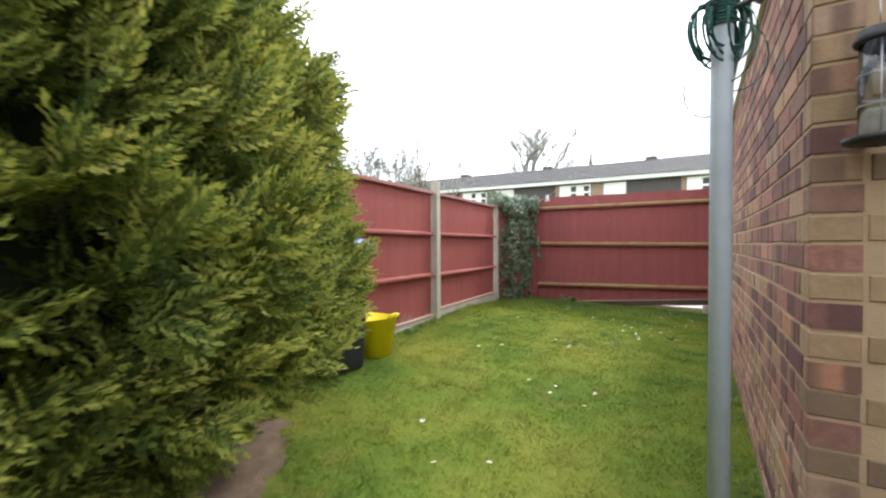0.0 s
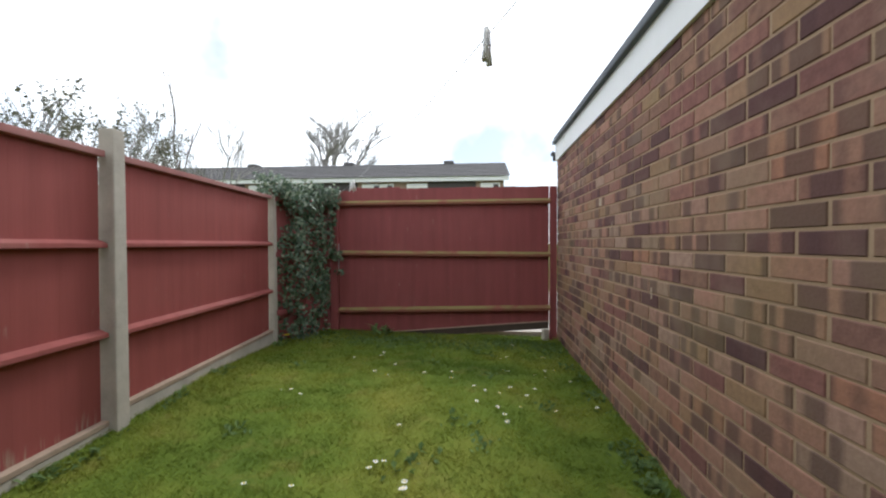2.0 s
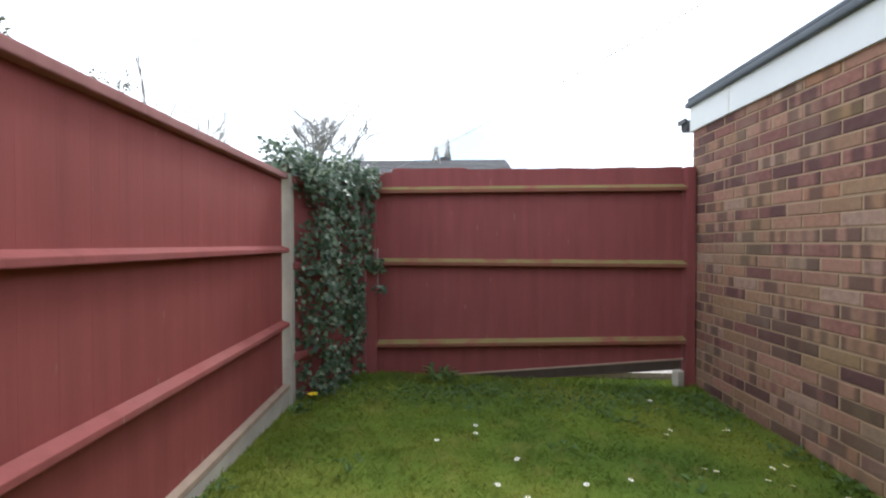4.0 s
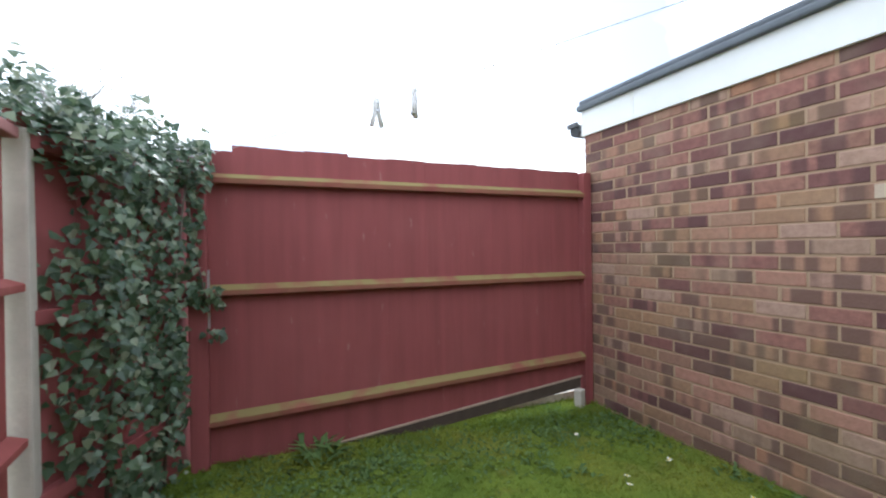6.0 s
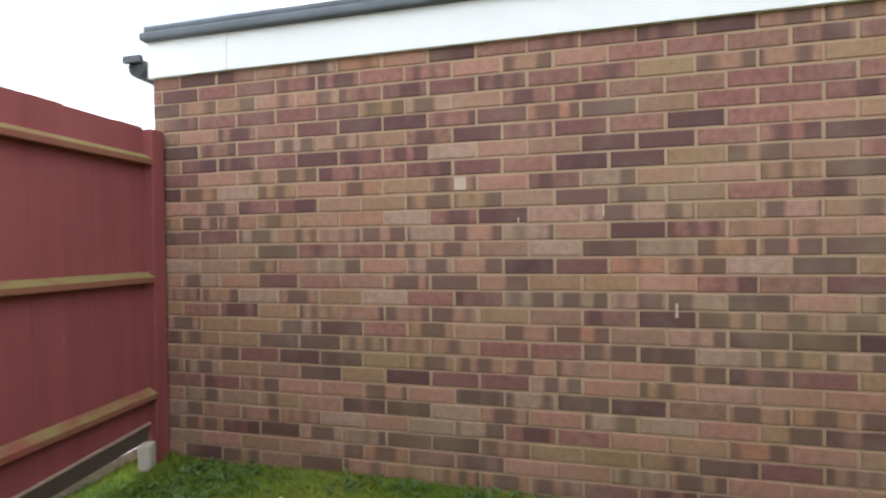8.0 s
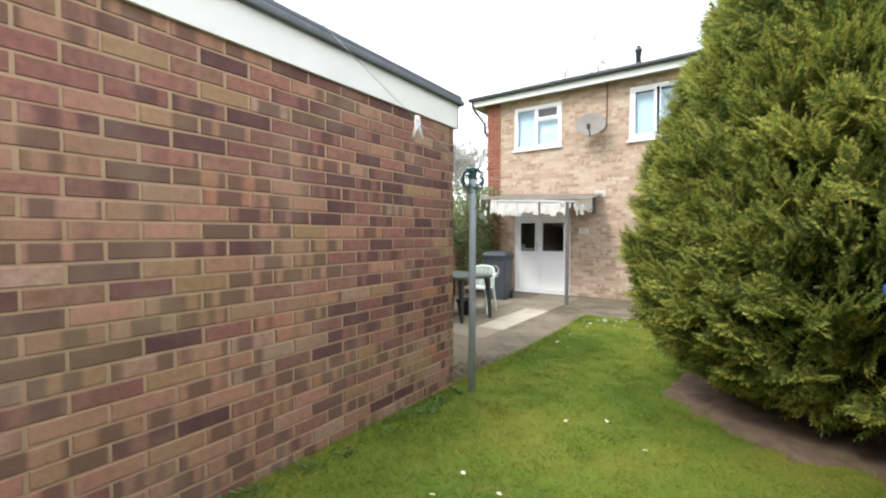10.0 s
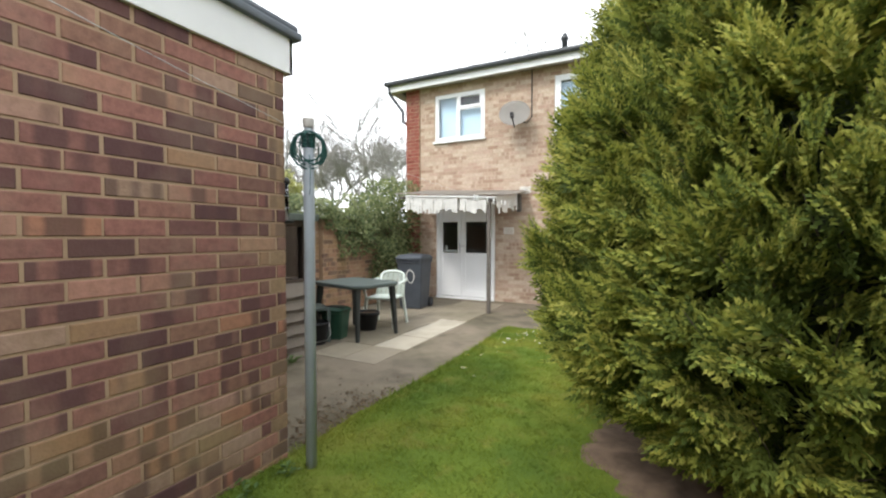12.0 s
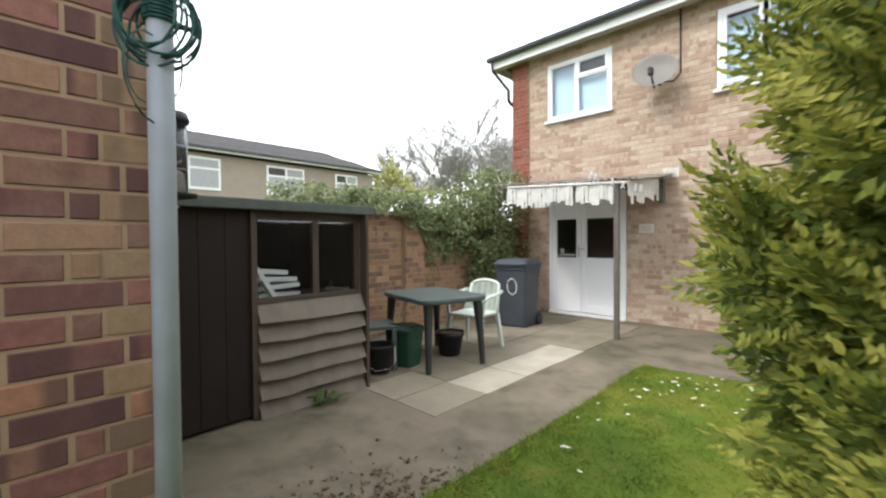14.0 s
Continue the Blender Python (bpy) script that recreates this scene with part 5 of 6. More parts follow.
# ---- yellow tub ----
tub = thing("tub", "yellow flexible plastic tub on the lawn by the fence", "tub", pose(-2.54, 1.27, ground_z(-2.5, 1.2)))
bm = lathe([(0.115, 0.0), (0.125, 0.004), (0.172, 0.31), (0.18, 0.315), (0.18, 0.325), (0.168, 0.325), (0.12, 0.02)], 36)
for v in bm.verts:
    if v.co.z > 0.3:
        v.co.x *= 1.04
        v.co.z += 0.012 * math.cos(2 * math.atan2(v.co.y, v.co.x))
part("body", bm, YELLOW_PLASTIC, tub)
for s in (-1, 1):
    bm = bmesh.new()
    tube(bm, [(s * 0.178, -0.07, 0.315), (s * 0.195, -0.05, 0.35), (s * 0.2, 0.0, 0.36), (s * 0.195, 0.05, 0.35), (s * 0.178, 0.07, 0.315)], 0.011, 8)
    part("handle", bm, YELLOW_PLASTIC, tub)


# ---- garden furniture ----
def patio_table():
    ob = thing("patio_table", "faded dark green plastic garden table on the patio", "table", pose(1.8, -2.86, PATIO_Z, 0, 0, -14))
    L, W, h = 1.0, 0.78, 0.71
    part("tabletop", loft([rrect(L - 0.03, W - 0.03, h - 0.05, 0.12, 6), rrect(L, W, h - 0.035, 0.13, 6), rrect(L, W, h - 0.008, 0.13, 6), rrect(L - 0.02, W - 0.02, h, 0.12, 6)]), TABLE_GREEN, ob)
    for sx in (-1, 1):
        for sy in (-1, 1):
            bx, by = sx * (L / 2 - 0.1), sy * (W / 2 - 0.1)
            part("leg", loft([rrect(0.05, 0.05, 0.0, 0.018, 3, bx + sx * 0.05, by + sy * 0.03), rrect(0.06, 0.06, 0.3, 0.02, 3, bx + sx * 0.03, by + sy * 0.02), rrect(0.085, 0.085, h - 0.05, 0.025, 3, bx, by)]), LEG_DARK, ob)


patio_table()


def plastic_chair(label, m, mat, slats):
    """Monobloc armchair facing +y."""
    ob = thing("garden_chair", label, "chair", m, "garden chairs")
    bm = loft([rrect(0.42, 0.42, 0.40, 0.05, 4), rrect(0.44, 0.44, 0.415, 0.06, 4), rrect(0.43, 0.43, 0.43, 0.06, 4)])
    part("seat", bm, mat, ob)
    for sx in (-1, 1):
        for sy in (-1, 1):
            part("leg", loft([rrect(0.032, 0.045, 0, 0.01, 2, sx * 0.25, sy * 0.24), rrect(0.045, 0.055, 0.41, 0.012, 2, sx * 0.205, sy * 0.185)]), mat, ob)
        bm = bmesh.new()
        tube(bm, [(sx * 0.215, 0.19, 0.41), (sx * 0.25, 0.2, 0.58), (sx * 0.26, 0.12, 0.635), (sx * 0.265, -0.08, 0.64), (sx * 0.24, -0.24, 0.66)], 0.022, 8)
        part("armrest", bm, mat, ob)
    def back(u, t):
        a = u * 1.25
        return Vector((0.235 * math.sin(a) * (1 - 0.1 * t), -0.2 - 0.07 * math.cos(a) * 0.8 - 0.1 * t + 0.06, 0.42 + 0.36 * t - 0.06 * t * u * u))
    bm = bmesh.new()
    tube(bm, [back(-1 + k / 8, 0.0 if k in (0, 16) else 1.0) for k in range(17)], 0.02, 8)
    part("back_rim", bm, mat, ob)
    for k in range(slats):
        u = -0.78 + 1.56 * k / (slats - 1)
        bm = bmesh.new()
        w = 0.09
        pts = [(u + s * w * 1.6, t) for t in (0.0, 0.5, 0.98) for s in (-1, 1)]
        vs = [bm.verts.new(back(*p)) for p in pts]
        bm.faces.new((vs[0], vs[1], vs[3], vs[2]))
        bm.faces.new((vs[2], vs[3], vs[5], vs[4]))
        bmesh.ops.solidify(bm, geom=bm.faces[:], thickness=0.009)
        part("back_slat", bm, mat, ob)


plastic_chair("pale green-white plastic garden armchair beside the table", pose(1.76, -3.5, PATIO_Z, 0, 0, 8), CHAIR_PALE, 6)


def slat_chair():
    ob = thing("garden_chair", "dark green plastic slatted chair tucked by the shed", "chair", pose(2.08, -2.27, PATIO_Z, 0, 0, 150), "garden chairs")
    part("seat", loft([rrect(0.42, 0.42, 0.40, 0.04, 3), rrect(0.43, 0.43, 0.43, 0.05, 3)]), TABLE_GREEN, ob)
    for sx in (-1, 1):
        for sy in (-1, 1):
            part("leg", boxes((sx * 0.2 - 0.022, sx * 0.2 + 0.022, sy * 0.19 - 0.022, sy * 0.19 + 0.022, 0, 0.4), bevel=0.006), TABLE_GREEN, ob)
        part("back_post", boxes((sx * 0.21 - 0.02, sx * 0.21 + 0.02, -0.24, -0.2, 0.41, 0.84), bevel=0.008), TABLE_GREEN, ob)
    for k in range(6):
        z = 0.52 + k * 0.055
        part("back_slat", boxes((-0.19, 0.19, -0.232, -0.212, z, z + 0.036), bevel=0.005), TABLE_GREEN, ob)


slat_chair()

# ---- buckets and pots ----
bk = thing("bucket", "black plastic bucket with a white wire handle", "bucket", pose(1.88, -2.2, PATIO_Z))
part("body", lathe([(0.105, 0), (0.11, 0.005), (0.145, 0.25), (0.155, 0.252), (0.155, 0.268), (0.138, 0.268), (0.1, 0.02)], 28), BLACK_PLASTIC, bk)
bm = bmesh.new()
tube(bm, [(-0.1, -0.11, 0.255), (-0.16, -0.07, 0.12), (-0.165, 0.0, 0.06), (-0.1, 0.12, 0.05), (0.02, 0.17, 0.12), (0.1, 0.115, 0.255)], 0.0045, 6)
part("handle", bm, WHITE_PLASTIC, bk, "white wire handle")
cd = thing("food_caddy", "dark green lidded food waste caddy", "caddy", pose(1.86, -2.52, PATIO_Z, 0, 0, 12))
part("body", loft([rrect(0.24, 0.2, 0, 0.03), rrect(0.3, 0.26, 0.34, 0.035), rrect(0.32, 0.28, 0.345, 0.035), rrect(0.32, 0.28, 0.365, 0.035)]), GREEN_PLASTIC, cd)
part("lid", loft([rrect(0.33, 0.29, 0.366, 0.04), rrect(0.33, 0.29, 0.385, 0.04), rrect(0.26, 0.22, 0.41, 0.05)]), GREEN_PLASTIC, cd)
bm = bmesh.new()
tube(bm, [(-0.165, 0, 0.36), (-0.17, 0.1, 0.42), (0, 0.15, 0.44), (0.17, 0.1, 0.42), (0.165, 0, 0.36)], 0.009, 6)
part("handle", bm, BLACK_PLASTIC, cd)
pt = thing("flower_pot", "black plastic flower pot of soil under the table", "flower pot", pose(1.78, -3.1, PATIO_Z))
part("body", lathe([(0.105, 0), (0.11, 0.004), (0.15, 0.22), (0.165, 0.222), (0.165, 0.262), (0.152, 0.262), (0.15, 0.235)], 28), BLACK_PLASTIC, pt)
part("soil", lathe([(0.02, 0.225), (0.148, 0.236), (0.1, 0.245)], 20), SOIL, pt)

# ---- washing line ----
PX, PY = -0.19, 0.017
pole = thing("washing_line_pole", "grey steel washing line pole with green line coiled at its top", "pole", pose(PX, PY, 0))
bm = lathe([(0.028, -0.3), (0.028, 1.74), (0.022, 1.76), (0.022, 1.78)], 18)
part("shaft", bm, POLE_GREY, pole)
part("cap", lathe([(0.026, 1.765), (0.028, 1.77), (0.028, 1.81), (0.026, 1.815)], 16), DISH, pole, "pale worn cap")
bm = bmesh.new()
rng = random.Random(8)
for k in range(11):
    a0, rr = 1.0 + rng.uniform(-0.35, 0.35), rng.uniform(0.068, 0.09)
    zc, off = 1.74 - rr + rng.uniform(-0.008, 0.008), rng.uniform(-0.045, 0.045)
    tube(bm, [(rr * math.cos(a0) * math.cos(t) - (off + 0.005) * math.sin(a0), rr * math.sin(a0) * math.cos(t) + (off + 0.005) * math.cos(a0), zc + rr * 1.05 * math.sin(t)) for t in (2 * math.pi * j / 22 for j in range(23))], 0.0036, 5, cap=False)
for k in range(8):
    tube(bm, [((0.031 + 0.002 * (k % 2)) * math.cos(t), (0.031 + 0.002 * (k % 2)) * math.sin(t), 1.665 + k * 0.009) for t in (2 * math.pi * j / 16 for j in range(17))], 0.0045, 5, cap=False)
tagged(part("line_coil", bm, GREEN_CORD, pole, "dark green coiled washing line"), kind="stuff")
bm = bmesh.new()
tube(bm, [(0.02, -0.01, 1.7), (0.07, -0.05, 1.7)], 0.008, 8)
tube(bm, [(0.055, -0.09, 1.695), (0.085, -0.01, 1.705)], 0.008, 8)
part("cleat", bm, GUTTER, pole, "dark metal cleat")
bm = bmesh.new()
for amp, zz, a in ((0.09, 1.58, 0.4), (0.07, 1.6, -0.7), (0.1, 1.52, 2.4)):
    tube(bm, [(0.03 * math.cos(a) + amp * math.sin(t) * math.cos(a), 0.03 * math.sin(a) + amp * math.sin(t) * math.sin(a), zz + 0.1 * math.cos(t)) for t in (math.pi * j / 10 for j in range(11))], 0.0022, 4, cap=False)
part("loose_ends", bm, GREEN_CORD, pole)


def sag(a, b, drop, n=24):
    a, b = Vector(a), Vector(b)
    return [a.lerp(b, k / n) - Vector((0, 0, drop * 4 * (k / n) * (1 - k / n))) for k in range(n + 1)]


def peg_on(line, s, turn, label="white plastic clothes peg on the washing line"):
    p = line[0].lerp(line[-1], s)
    i = min(len(line) - 2, int(s * (len(line) - 1)))
    p = line[i].lerp(line[i + 1], s * (len(line) - 1) - i)
    ob = thing("clothes_peg", label, "clothes peg", pose(p.x, p.y, p.z, 0, 0, turn), "clothes pegs")
    for sd in (-1, 1):
        bm = bmesh.new()
        tube(bm, [(sd * 0.003, 0, 0.018), (sd * 0.007, 0, 0.0), (sd * 0.006, 0, -0.025), (sd * 0.018, 0, -0.065)], 0.0062, 6, 0.0078)
        part("leg", bm, PEG, ob)
    part("spring", boxes((-0.008, 0.008, -0.008, 0.008, -0.024, -0.016)), METAL, ob)


line_a = sag((PX, PY, 1.73), (-2.5, 5.3, 1.74), 0.09)
line_b = sag((PX, PY, 1.74), (0.52, HY + 0.1, 1.86), 0.1)
for nm, ln in (("washing_line", line_a), ("washing_line", line_b)):
    ob = thing(nm, "thin grey-green washing line strung across the garden", "washing line", group="washing lines")
    bm = bmesh.new()
    tube(bm, ln, 0.0011, 5, cap=False)
    part("cord", bm, CORD_GREY, ob)
for s, t in ((0.775, 20), (0.748, 60), (0.30, 70)):
    peg_on(line_a, s, t)
for s, t in ((0.50, 60), (0.52, 20), (0.60, 80), (0.66, 40), (0.75, 70), (0.79, 30), (0.86, 60), (0.94, 10)):
    peg_on(line_b, s, t)

# ---- bird feeder on the garage front ----
fd = thing("bird_feeder", "clear tube bird feeder with dark tray on the wall", "bird feeder", pose(0.108, -0.075, 1.275))
part("tray", lathe([(0.03, 0), (0.062, 0.006), (0.066, 0.018), (0.05, 0.02), (0.03, 0.012)], 24), BLACK_PLASTIC, fd, "dark round tray")
part("seed", lathe([(0.03, 0.02), (0.034, 0.03), (0.034, 0.07), (0.02, 0.08)], 18), plain("bird_seed", (0.5, 0.45, 0.38), 0.9, var=0.4, scale=90), fd)
g = part("tube", lathe([(0.037, 0.02), (0.037, 0.235), (0.0345, 0.235), (0.0345, 0.022)], 24), GLASS, fd, "clear plastic tube")
g.visible_shadow = False
bm = bmesh.new()
for z in (0.09, 0.16):
    tube(bm, [(0.038 * math.cos(t), 0.038 * math.sin(t), z) for t in (2 * math.pi * j / 20 for j in range(21))], 0.0015, 4, cap=False)
for a in (0.3, 2.4, 4.5):
    tube(bm, [(0.038 * math.cos(a), 0.038 * math.sin(a), 0.02), (0.038 * math.cos(a), 0.038 * math.sin(a), 0.235)], 0.0015, 4)
part("wire_guard", bm, METAL, fd)
part("cap", lathe([(0.045, 0.232), (0.048, 0.24), (0.04, 0.262), (0.01, 0.27)], 24), BLACK_PLASTIC, fd, "dark cap")
bm = bmesh.new()
tube(bm, [(0, 0, 0.265), (0, 0.01, 0.36), (0, 0.07, 0.39)], 0.002, 5)
part("hook", bm, METAL, fd)

# ---- far houses ----
def far_terrace():
    ob = thing("terraced_houses", "far row of brown brick terraced houses with dark tiled roof", "house")
    y, x0, x1 = 22.5, -26.0, 0.5
    part("wall", boxes((x0, x1, y, y + 7, -0.2, 4.45)), FAR_WALL, ob)
    part("fascia", boxes((x0, x1 + 0.25, y - 0.32, y - 0.27, 4.4, 4.62)), FASCIA_WHITE, ob)
    bm = bmesh.new()
    for k in range(10):
        a, b = k / 10, (k + 1) / 10
        vs = [bm.verts.new(p) for p in ((x0, y - 0.4 + 4 * a, 4.62 + 1.42 * a + 0.03), (x1 + 0.3, y - 0.4 + 4 * a, 4.62 + 1.42 * a + 0.03), (x1 + 0.3, y - 0.4 + 4 * b, 4.62 + 1.42 * b), (x0, y - 0.4 + 4 * b, 4.62 + 1.42 * b))]
        bm.faces.new(vs)
        bm.faces.new([bm.verts.new(p) for p in ((x0, y - 0.4 + 4 * a, 4.62 + 1.42 * a), (x1 + 0.3, y - 0.4 + 4 * a, 4.62 + 1.42 * a), (x1 + 0.3, y - 0.4 + 4 * a, 4.65 + 1.42 * a), (x0, y - 0.4 + 4 * a, 4.65 + 1.42 * a))])
    vs = [bm.verts.new(p) for p in ((x0, y + 3.6, 6.04), (x1 + 0.3, y + 3.6, 6.04), (x1 + 0.3, y + 7.4, 4.6), (x0, y + 7.4, 4.6))]
    bm.faces.new(vs)
    bm.faces.new([bm.verts.new(p) for p in ((x1 + 0.02, y, 4.44), (x1 + 0.02, y + 3.6, 6.0), (x1 + 0.02, y + 7, 4.44))])
    bmesh.ops.remove_doubles(bm, verts=bm.verts[:], dist=0.001)
    part("roof", bm, TILE, ob)
    for k in range(4):
        part("ridge_vent", boxes((-2.9 - 6.2 * k, -2.3 - 6.2 * k, y + 3.3, y + 3.9, 5.9, 6.17), bevel=0.04), TILE, ob)
    for u in range(4):
        o = -6.3 * u
        part("cladding", boxes((o - 3.45, o - 0.95, y - 0.05, y - 0.005, 2.2, 4.4)), FAR_DARK, ob, "dark hung cladding")
        for a, b, split in ((-0.7, 0.3, 0.35), (-4.6, -3.5, 0.0), (-6.15, -5.3, 0.4)):
            w = part("window", boxes((o + a, o + b, y - 0.06, y - 0.02, 3.1, 4.32)), UPVC, ob)
            part("pane", boxes((o + a + 0.06, o + b - 0.06 - (b - a) * split, y - 0.07, y - 0.061, 3.2, 4.24)), CURTAIN, w)
            if split:
                part("pane", boxes((o + b - (b - a) * split, o + b - 0.06, y - 0.07, y - 0.061, 3.2, 3.85)), FAR_DARK, w)
                part("pane", boxes((o + b - (b - a) * split, o + b - 0.06, y - 0.07, y - 0.061, 3.95, 4.24)), FAR_DARK, w)


far_terrace()


def side_house():
    ob = thing("neighbouring_house", "tan rendered neighbouring house with grey tiled roof", "house")
    x, y0, y1 = 15.7, -12.45, 4.0
    part("wall", boxes((x, x + 6, y0, y1, -0.2, 4.45)), plain("tan_render", (0.33, 0.275, 0.23), 0.9, var=0.12, scale=2, bump=0.1), ob)
    part("fascia", boxes((x - 0.33, x - 0.28, y0 - 0.25, y1, 4.5, 4.62)), FASCIA_WHITE, ob)
    bm = bmesh.new()
    n = 12
    for k in range(n):
        a, b = k / n, (k + 1) / n
        hip = 1.6
        vs = [bm.verts.new(p) for p in ((x - 0.4 + 3.2 * a, y0 - 0.3 + hip * a, 4.62 + 1.25 * a + 0.03), (x - 0.4 + 3.2 * a, y1, 4.62 + 1.25 * a + 0.03), (x - 0.4 + 3.2 * b, y1, 4.62 + 1.25 * b), (x - 0.4 + 3.2 * b, y0 - 0.3 + hip * b, 4.62 + 1.25 * b))]
        bm.faces.new(vs[::-1])
    bm.faces.new([bm.verts.new(p) for p in ((x - 0.4, y0 - 0.3, 4.63), (x + 2.8, y0 + 1.3, 5.87), (x + 6.4, y0 - 0.3, 4.63))])
    bm.faces.new([bm.verts.new(p) for p in ((x + 2.8, y0 + 1.3, 5.87), (x + 2.8, y1, 5.87), (x + 6.4, y1, 4.63), (x + 6.4, y0 - 0.3, 4.63))])
    for f in list(bm.faces):
        for v in f.verts:
            v.co.z = round(v.co.z, 4)
    bmesh.ops.remove_doubles(bm, verts=bm.verts[:], dist=0.035)
    part("roof", bm, plain("grey_roof_tile", (0.07, 0.066, 0.066), 0.95, var=0.3, scale=4, bump=0.4), ob)
    part("gutter", boxes((x - 0.45, x - 0.34, y0 - 0.3, y1, 4.58, 4.66)), GUTTER, ob)
    for a, b in ((-5.35, -3.2), (-8.75, -7.1), (-11.5, -10.3)):
        w = part("window", boxes((x - 0.05, x - 0.01, a, b, 3.1, 4.3)), UPVC, ob)
        m = (a + b) / 2
        for c, d in ((a + 0.08, m - 0.05), (m + 0.05, b - 0.08)):
            part("pane", boxes((x - 0.06, x - 0.051, c, d, 3.2, 3.85)), DULL_CURTAIN, w)
            part("pane", boxes((x - 0.06, x - 0.051, c, d, 3.93, 4.22)), FAR_DARK if c > m else DULL_CURTAIN, w)


side_house()


# ---- bare trees ----
def bare_tree(name, label, x, y, z, h, spread, seed, mat, levels=4, leaves=None, trunk=0.12, lean=0.0, kids=4, rise=0.0):
    rng = random.Random(seed)
    ob = thing(name, label, "tree", pose(x, y, z))
    bm = bmesh.new()
    tips = []

    def grow(p, d, L, r, lev):
        q = p + d * L * 0.5 + Vector((rng.uniform(-1, 1), rng.uniform(-1, 1), 0)) * L * 0.06
        e = p + d * L
        tube(bm, [p, q, e], r, 6 if lev > 1 else 4 if lev else 3, r * 0.55, cap=False)
        if lev == 0:
            tips.append((q, e))
            return
        for k in range(kids + (1 if lev < 3 else 0)):
            nd = (d + Vector((rng.uniform(-1, 1), rng.uniform(-1, 1), rng.uniform(-0.3, 0.75 - rise))) * spread).normalized()
            s = p.lerp(e, rng.uniform(0.45, 1.0))
            grow(s, nd, L * rng.uniform(0.5, 0.78), r * 0.5, lev - 1)

    grow(Vector((0, 0, 0)), Vector((lean, 0, 1)).normalized(), h * 0.42, trunk, levels)
    part("trunk", bm, mat, ob)
    if leaves:
        lm, count, size = leaves
        cs = []
        for k in range(count):
            a, b = rng.choice(tips)
            p = a.lerp(b, rng.random())
            cs.append((p.x + rng.gauss(0, 0.03), p.y + rng.gauss(0, 0.03), p.z + rng.gauss(0, 0.03)))
        tagged(scatter_leaves("crown", cs, [(0, 0, 1)] * count, [size * rng.uniform(0.6, 1.2) for _ in cs], lm, ob, IVY_LEAF, seed, 1.2), kind="stuff")


bare_tree("bare_tree", "far leafless tree with fine upright twigs behind the terrace", -13.3, 33.8, 0, 14.0, 0.85, 3, BARK_GLARE, 5, None, 0.42, kids=4)
bare_tree("bare_tree", "leafless garden tree beyond the red fence", -9.8, 14.6, 0, 6.5, 0.75, 5, BARK_GLARE, 4, None, 0.055)
bare_tree("bare_tree", "thin leafless sapling beyond the red fence", -9.0, 11.4, 0, 8.2, 0.25, 9, BARK, 2, None, 0.045, kids=3)
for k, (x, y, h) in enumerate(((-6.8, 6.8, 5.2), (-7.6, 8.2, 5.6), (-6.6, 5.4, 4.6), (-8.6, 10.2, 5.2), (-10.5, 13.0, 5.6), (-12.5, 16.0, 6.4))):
    bare_tree("shrub", "straggly half-leafed shrub behind the red fence", x, y, 0, h * 0.86, 0.5, 40 + k, BARK_GLARE, 3, (SHRUB, 950, 0.055), 0.045)
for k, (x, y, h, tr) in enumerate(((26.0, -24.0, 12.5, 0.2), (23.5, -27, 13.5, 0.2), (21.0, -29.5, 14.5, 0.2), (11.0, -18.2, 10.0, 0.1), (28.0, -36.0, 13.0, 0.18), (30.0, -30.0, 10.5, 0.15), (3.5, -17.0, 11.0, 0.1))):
    bare_tree("bare_tree", "leafless spreading tree beyond the garden wall", x, y, 0, h, 1.0, 60 + k, BARK_GLARE, 4, None, tr, kids=6, rise=0.3)
bare_tree("budding_tree", "tree in pale yellow-green spring leaf beyond the wall", 18.8, -16.0, 0, 6.9, 0.95, 77, BARK_GLARE, 3, (SPRING, 3600, 0.15), 0.08)
bare_tree("budding_tree", "tree in pale yellow-green spring leaf beyond the wall", 21.4, -18.5, 0, 7.3, 0.95, 78, BARK_GLARE, 3, (SPRING, 3200, 0.15), 0.08)


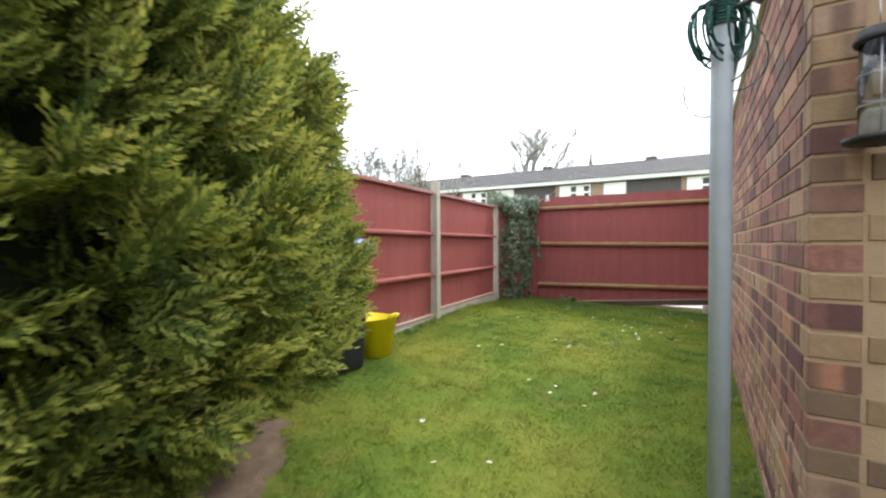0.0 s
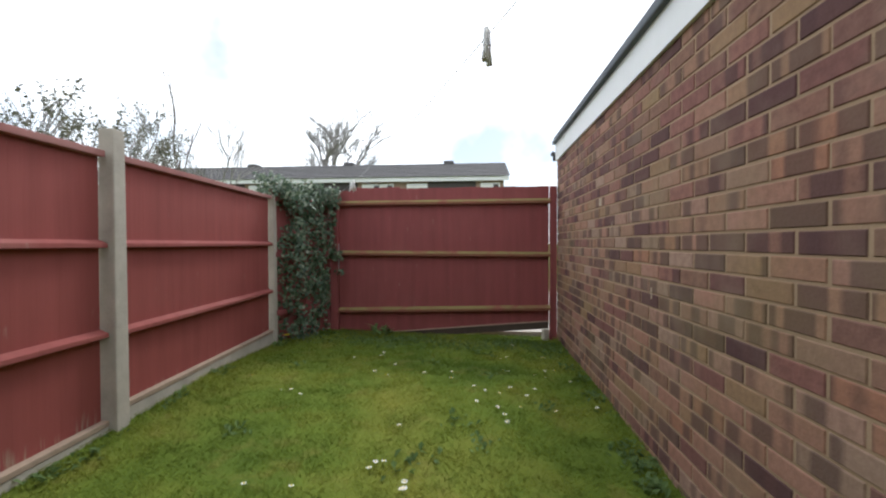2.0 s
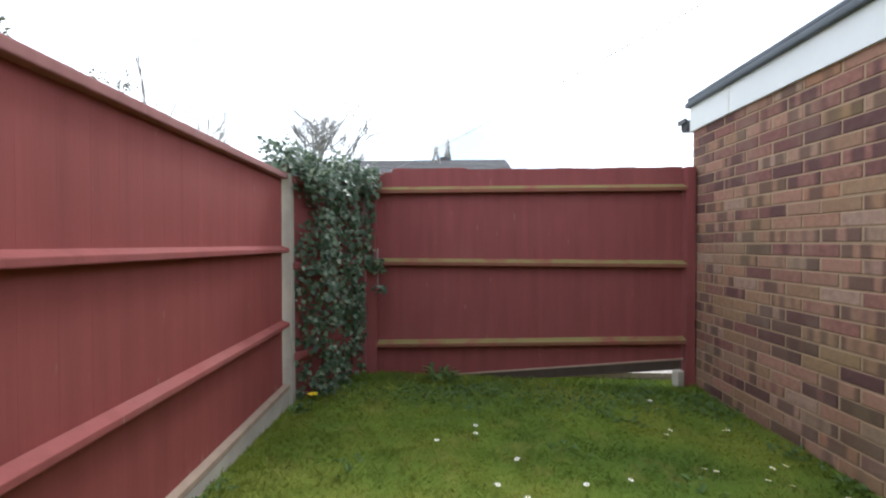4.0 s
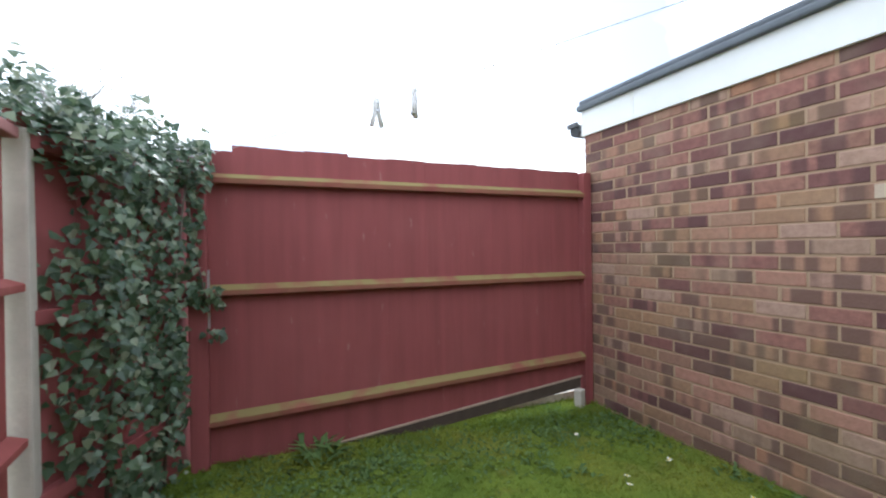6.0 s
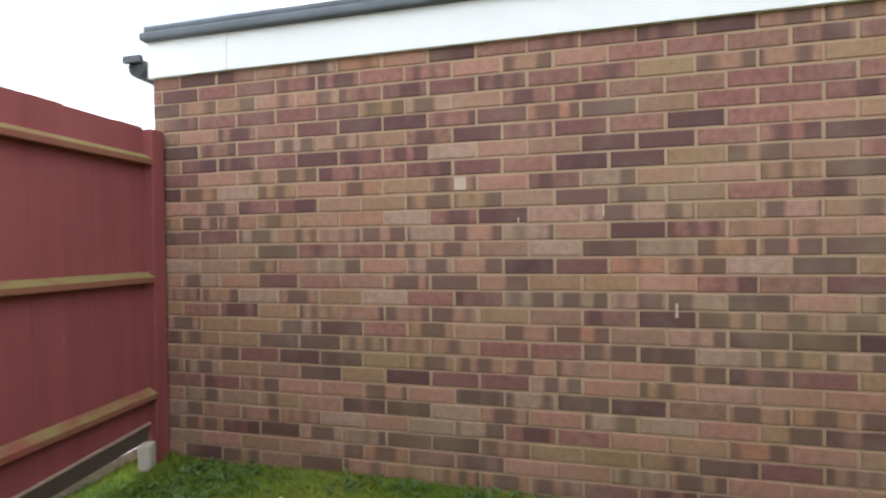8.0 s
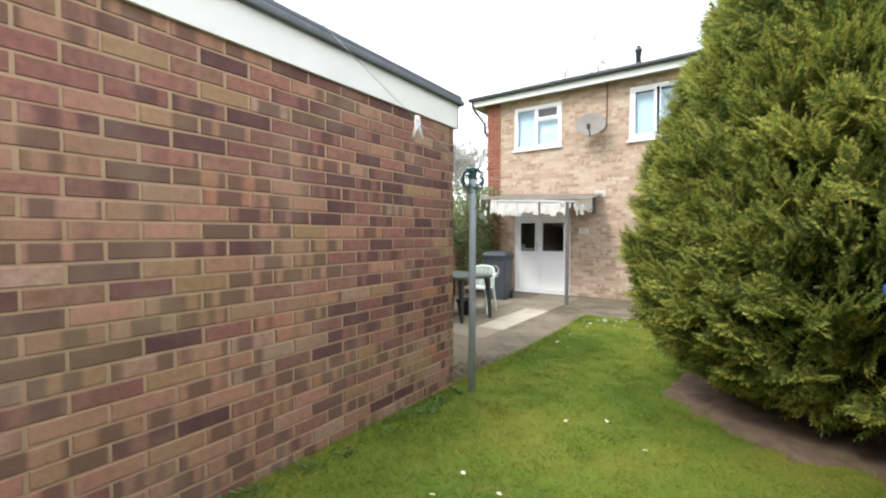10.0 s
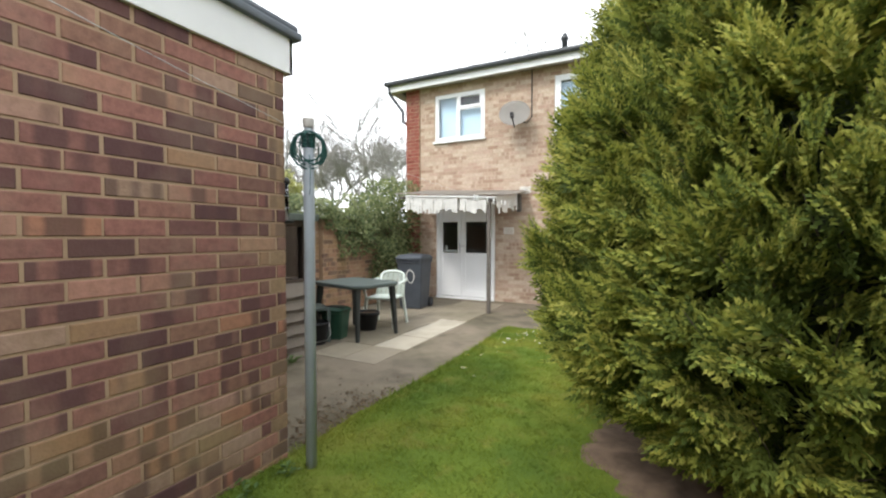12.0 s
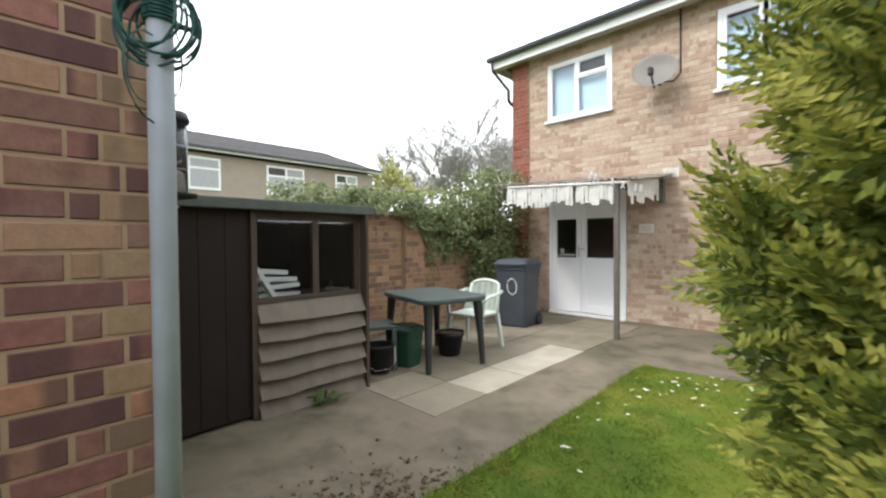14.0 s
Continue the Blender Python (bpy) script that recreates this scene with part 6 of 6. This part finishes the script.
# ---- small plants and litter ----
def daisies():
    rng = random.Random(6)
    spots = [(-1.3, 2.6, 7), (-1.75, 2.1, 6), (-0.75, 3.6, 9), (-0.55, 3.9, 7), (-1.0, 1.3, 5), (-2.2, 3.3, 4), (-0.6, 3.2, 6), (-1.45, 3.9, 4), (-0.3, -3.2, 16), (-0.15, -2.5, 10), (-0.6, -3.5, 14), (-0.2, -1.9, 4), (-0.9, -3.2, 8), (-0.5, 4.5, 5), (-1.9, 4.3, 3), (-1.2, 0.5, 3)]
    proto = None
    for x, y, n in spots:
        for k in range(n):
            px, py = x + rng.gauss(0, 0.16), y + rng.gauss(0, 0.16)
            if px > -0.05 or px < -2.7 or py < -3.9:
                continue
            m = pose(px, py, ground_z(px, py), rng.uniform(-15, 15), rng.uniform(-15, 15), rng.uniform(0, 360))
            if proto is None:
                proto = thing("daisy", "small white daisy in the lawn", "flower", m, "daisies on the lawn")
                bm = bmesh.new()
                tube(bm, [(0, 0, -0.005), (0.002, 0, 0.03)], 0.0012, 4)
                part("stem", bm, WEED, proto)
                bm = bmesh.new()
                for j in range(9):
                    a, b = 2 * math.pi * j / 9, 2 * math.pi * (j + 0.4) / 9
                    c = 2 * math.pi * (j - 0.4) / 9
                    bm.faces.new([bm.verts.new(p) for p in ((0.002, 0, 0.03), (0.011 * math.cos(c), 0.011 * math.sin(c), 0.032), (0.0145 * math.cos(a), 0.0145 * math.sin(a), 0.033), (0.011 * math.cos(b), 0.011 * math.sin(b), 0.032))])
                part("petals", bm, PETAL, proto)
                part("eye", lathe([(0.003, 0.03), (0.0045, 0.032), (0.002, 0.036)], 8), YELLOW, proto)
            else:
                copy_thing(proto, m)


daisies()
dl = thing("dandelion", "yellow dandelion flower at the foot of the fence post", "flower", pose(-2.78, 4.55, ground_z(-2.78, 4.55)))
bm = bmesh.new()
tube(bm, [(0, 0, 0), (0.01, -0.01, 0.11)], 0.003, 5)
part("stem", bm, WEED, dl)
bm = bmesh.new()
for k in range(40):
    a, r = k * 2.4, 0.006 + 0.028 * (k / 40) ** 0.6
    bm.faces.new([bm.verts.new(p) for p in ((0.01, -0.01, 0.11), (0.01 + r * math.cos(a - 0.2), -0.01 + r * math.sin(a - 0.2), 0.125 - r * 0.3), (0.01 + r * 1.1 * math.cos(a), -0.01 + r * 1.1 * math.sin(a), 0.125 - r * 0.3), (0.01 + r * math.cos(a + 0.2), -0.01 + r * math.sin(a + 0.2), 0.125 - r * 0.3))])
part("petals", bm, YELLOW, dl)


def weeds(name, label, spots, seed, mat=WEED, size=(0.05, 0.1)):
    rng = random.Random(seed)
    for x, y, z, n, rad in spots:
        ob = thing(name, label, "weed", pose(x, y, z), "weeds")
        vs, fs = [], []
        for k in range(n):
            a = rng.uniform(0, 2 * math.pi)
            L, up, w = rng.uniform(*size), rng.uniform(0.2, 1.1), min(0.3 * size[1], rng.uniform(0.008, 0.018))
            ox, oy = rng.gauss(0, rad * 0.4), rng.gauss(0, rad * 0.4)
            d, s = (math.cos(a), math.sin(a)), (-math.sin(a), math.cos(a))
            i = len(vs)
            vs += [(ox, oy, 0), (ox + d[0] * L * 0.5 + s[0] * w, oy + d[1] * L * 0.5 + s[1] * w, L * up * 0.7), (ox + d[0] * L, oy + d[1] * L, L * up * 0.8), (ox + d[0] * L * 0.5 - s[0] * w, oy + d[1] * L * 0.5 - s[1] * w, L * up * 0.7)]
            fs.append((i, i + 3, i + 2, i + 1))
        tagged(stuff_mesh("leaves", vs, fs, mat, ob), kind="stuff")


spots = []
rng = random.Random(12)
for k in range(34):
    y = rng.uniform(0.1, 5.2)
    x = -rng.uniform(0.02, 0.16)
    spots.append((x, y, ground_z(x, y), rng.randint(12, 30), 0.09))
for k in range(16):
    y = rng.uniform(1.5, 4.7)
    x = fence_x(y) + rng.uniform(0.03, 0.12)
    spots.append((x, y, ground_z(x, y), rng.randint(10, 22), 0.08))
for k in range(12):
    x, y = rng.uniform(-2.4, -0.4), rng.uniform(1.2, 5.0)
    spots.append((x, y, ground_z(x, y), rng.randint(8, 20), 0.12))
weeds("weed", "low leafy green weed at the edge of the lawn", spots, 13, WEED, (0.02, 0.05))
creepers = []
for k in range(55):
    x, y = rng.uniform(-2.75, -0.1), 5.32 - abs(rng.gauss(0.0, 0.3))
    creepers.append((x, y, ground_z(x, y), rng.randint(40, 80), 0.3))
weeds("ground_cover", "low small-leaved green ground cover by the gate", creepers, 15, WEED, (0.012, 0.032))
weeds("weed", "leafy green weed tuft at the foot of the shed", [(1.6, -1.45, PATIO_Z, 46, 0.14), (-2.0, 5.28, ground_z(-2.0, 5.28), 40, 0.12)], 14, WEED, (0.08, 0.16))


def litter():
    rng = np.random.default_rng(3)
    n = 900
    x = np.abs(rng.normal(0, 0.24, n)) + 0.05
    y = -0.75 + rng.normal(0, 0.35, n)
    c = np.stack([x, y, np.full(n, PATIO_Z + 0.007)], 1)
    tagged(scatter_leaves("leaf_litter", c, [(0, 0, 1)] * n, rng.uniform(0.012, 0.036, n), DEAD_LEAF, None, IVY_LEAF, 5, 0.35), "dry brown leaf litter on the concrete by the garage", "leaf litter", kind="stuff")


litter()
st = thing("stone_block", "pale broken concrete block beside the gate", "stone", pose(-0.14, 5.33, ground_z(-0.1, 5.3), 0, 0, 20))
part("block", boxes((-0.035, 0.03, -0.03, 0.03, -0.02, 0.13), bevel=0.012), CONCRETE_POST, st)

# ---- paving slabs ----
SLABS = {}
slab_rng = random.Random(4)
paving = thing("paving", "rows of weathered and pale concrete paving slabs", "paving", kind="structure")
for col in range(5):
    x0 = 0.735 + 0.452 * col
    for row in range(8):
        y0 = -1.82 - 0.602 * row
        if y0 - 0.6 < HY + 0.3 or (col >= 2 and y0 > -1.9):
            continue
        pale = col == 0 and 1 <= row <= 2 or (col == 0 and row == 3)
        key = pale
        if key not in SLABS:
            bm = bmesh.new()
            box(bm, -0.222, 0.222, -0.297, 0.297, -0.03, 0.008, bevel=0.004)
            me = bpy.data.meshes.new("slab")
            bm.to_mesh(me)
            bm.free()
            me.materials.append(SLAB_PALE if pale else SLAB)
            SLABS[key] = me
        s = new("slab", SLABS[key])
        s.parent = paving
        s.location = (x0 + 0.226, y0 - 0.3, PATIO_Z + slab_rng.uniform(-0.003, 0.003))
        s.rotation_euler = (slab_rng.uniform(-0.004, 0.004), slab_rng.uniform(-0.004, 0.004), slab_rng.uniform(-0.006, 0.006))

# ---- marks on the garage wall ----
for y, z, w, h, lab in ((3.741, 1.463, 0.055, 0.058, "pale mortar smear"), (3.124, 1.325, 0.008, 0.05, "white paint drip"), (3.481, 1.29, 0.006, 0.025, "white paint drip"), (2.84, 0.9, 0.012, 0.06, "white paint drip")):
    part("wall_mark", boxes((-0.0035, -0.0005, y - w / 2, y + w / 2, z - h / 2, z + h / 2), bevel=0.001), MORTAR_PALE, garage_wall, lab)

# ---- garage bricks passed nearest ----
BRICKS = {}
for u, z, L, i in near:
    key = (L, pick_batch(i, u))
    if key not in BRICKS:
        v, f = brick_shape(L, 0.065, (0, 1, 0), (-1, 0, 0))
        me = bpy.data.meshes.new("brick")
        me.from_pydata(v, [], f)
        me.materials.append((BRICK_PLUM, BRICK_MULTI)[key[1]])
        BRICKS[key] = me
    b = new("brick", BRICKS[key])
    b.parent = garage_wall
    b.location = (0, u, z)
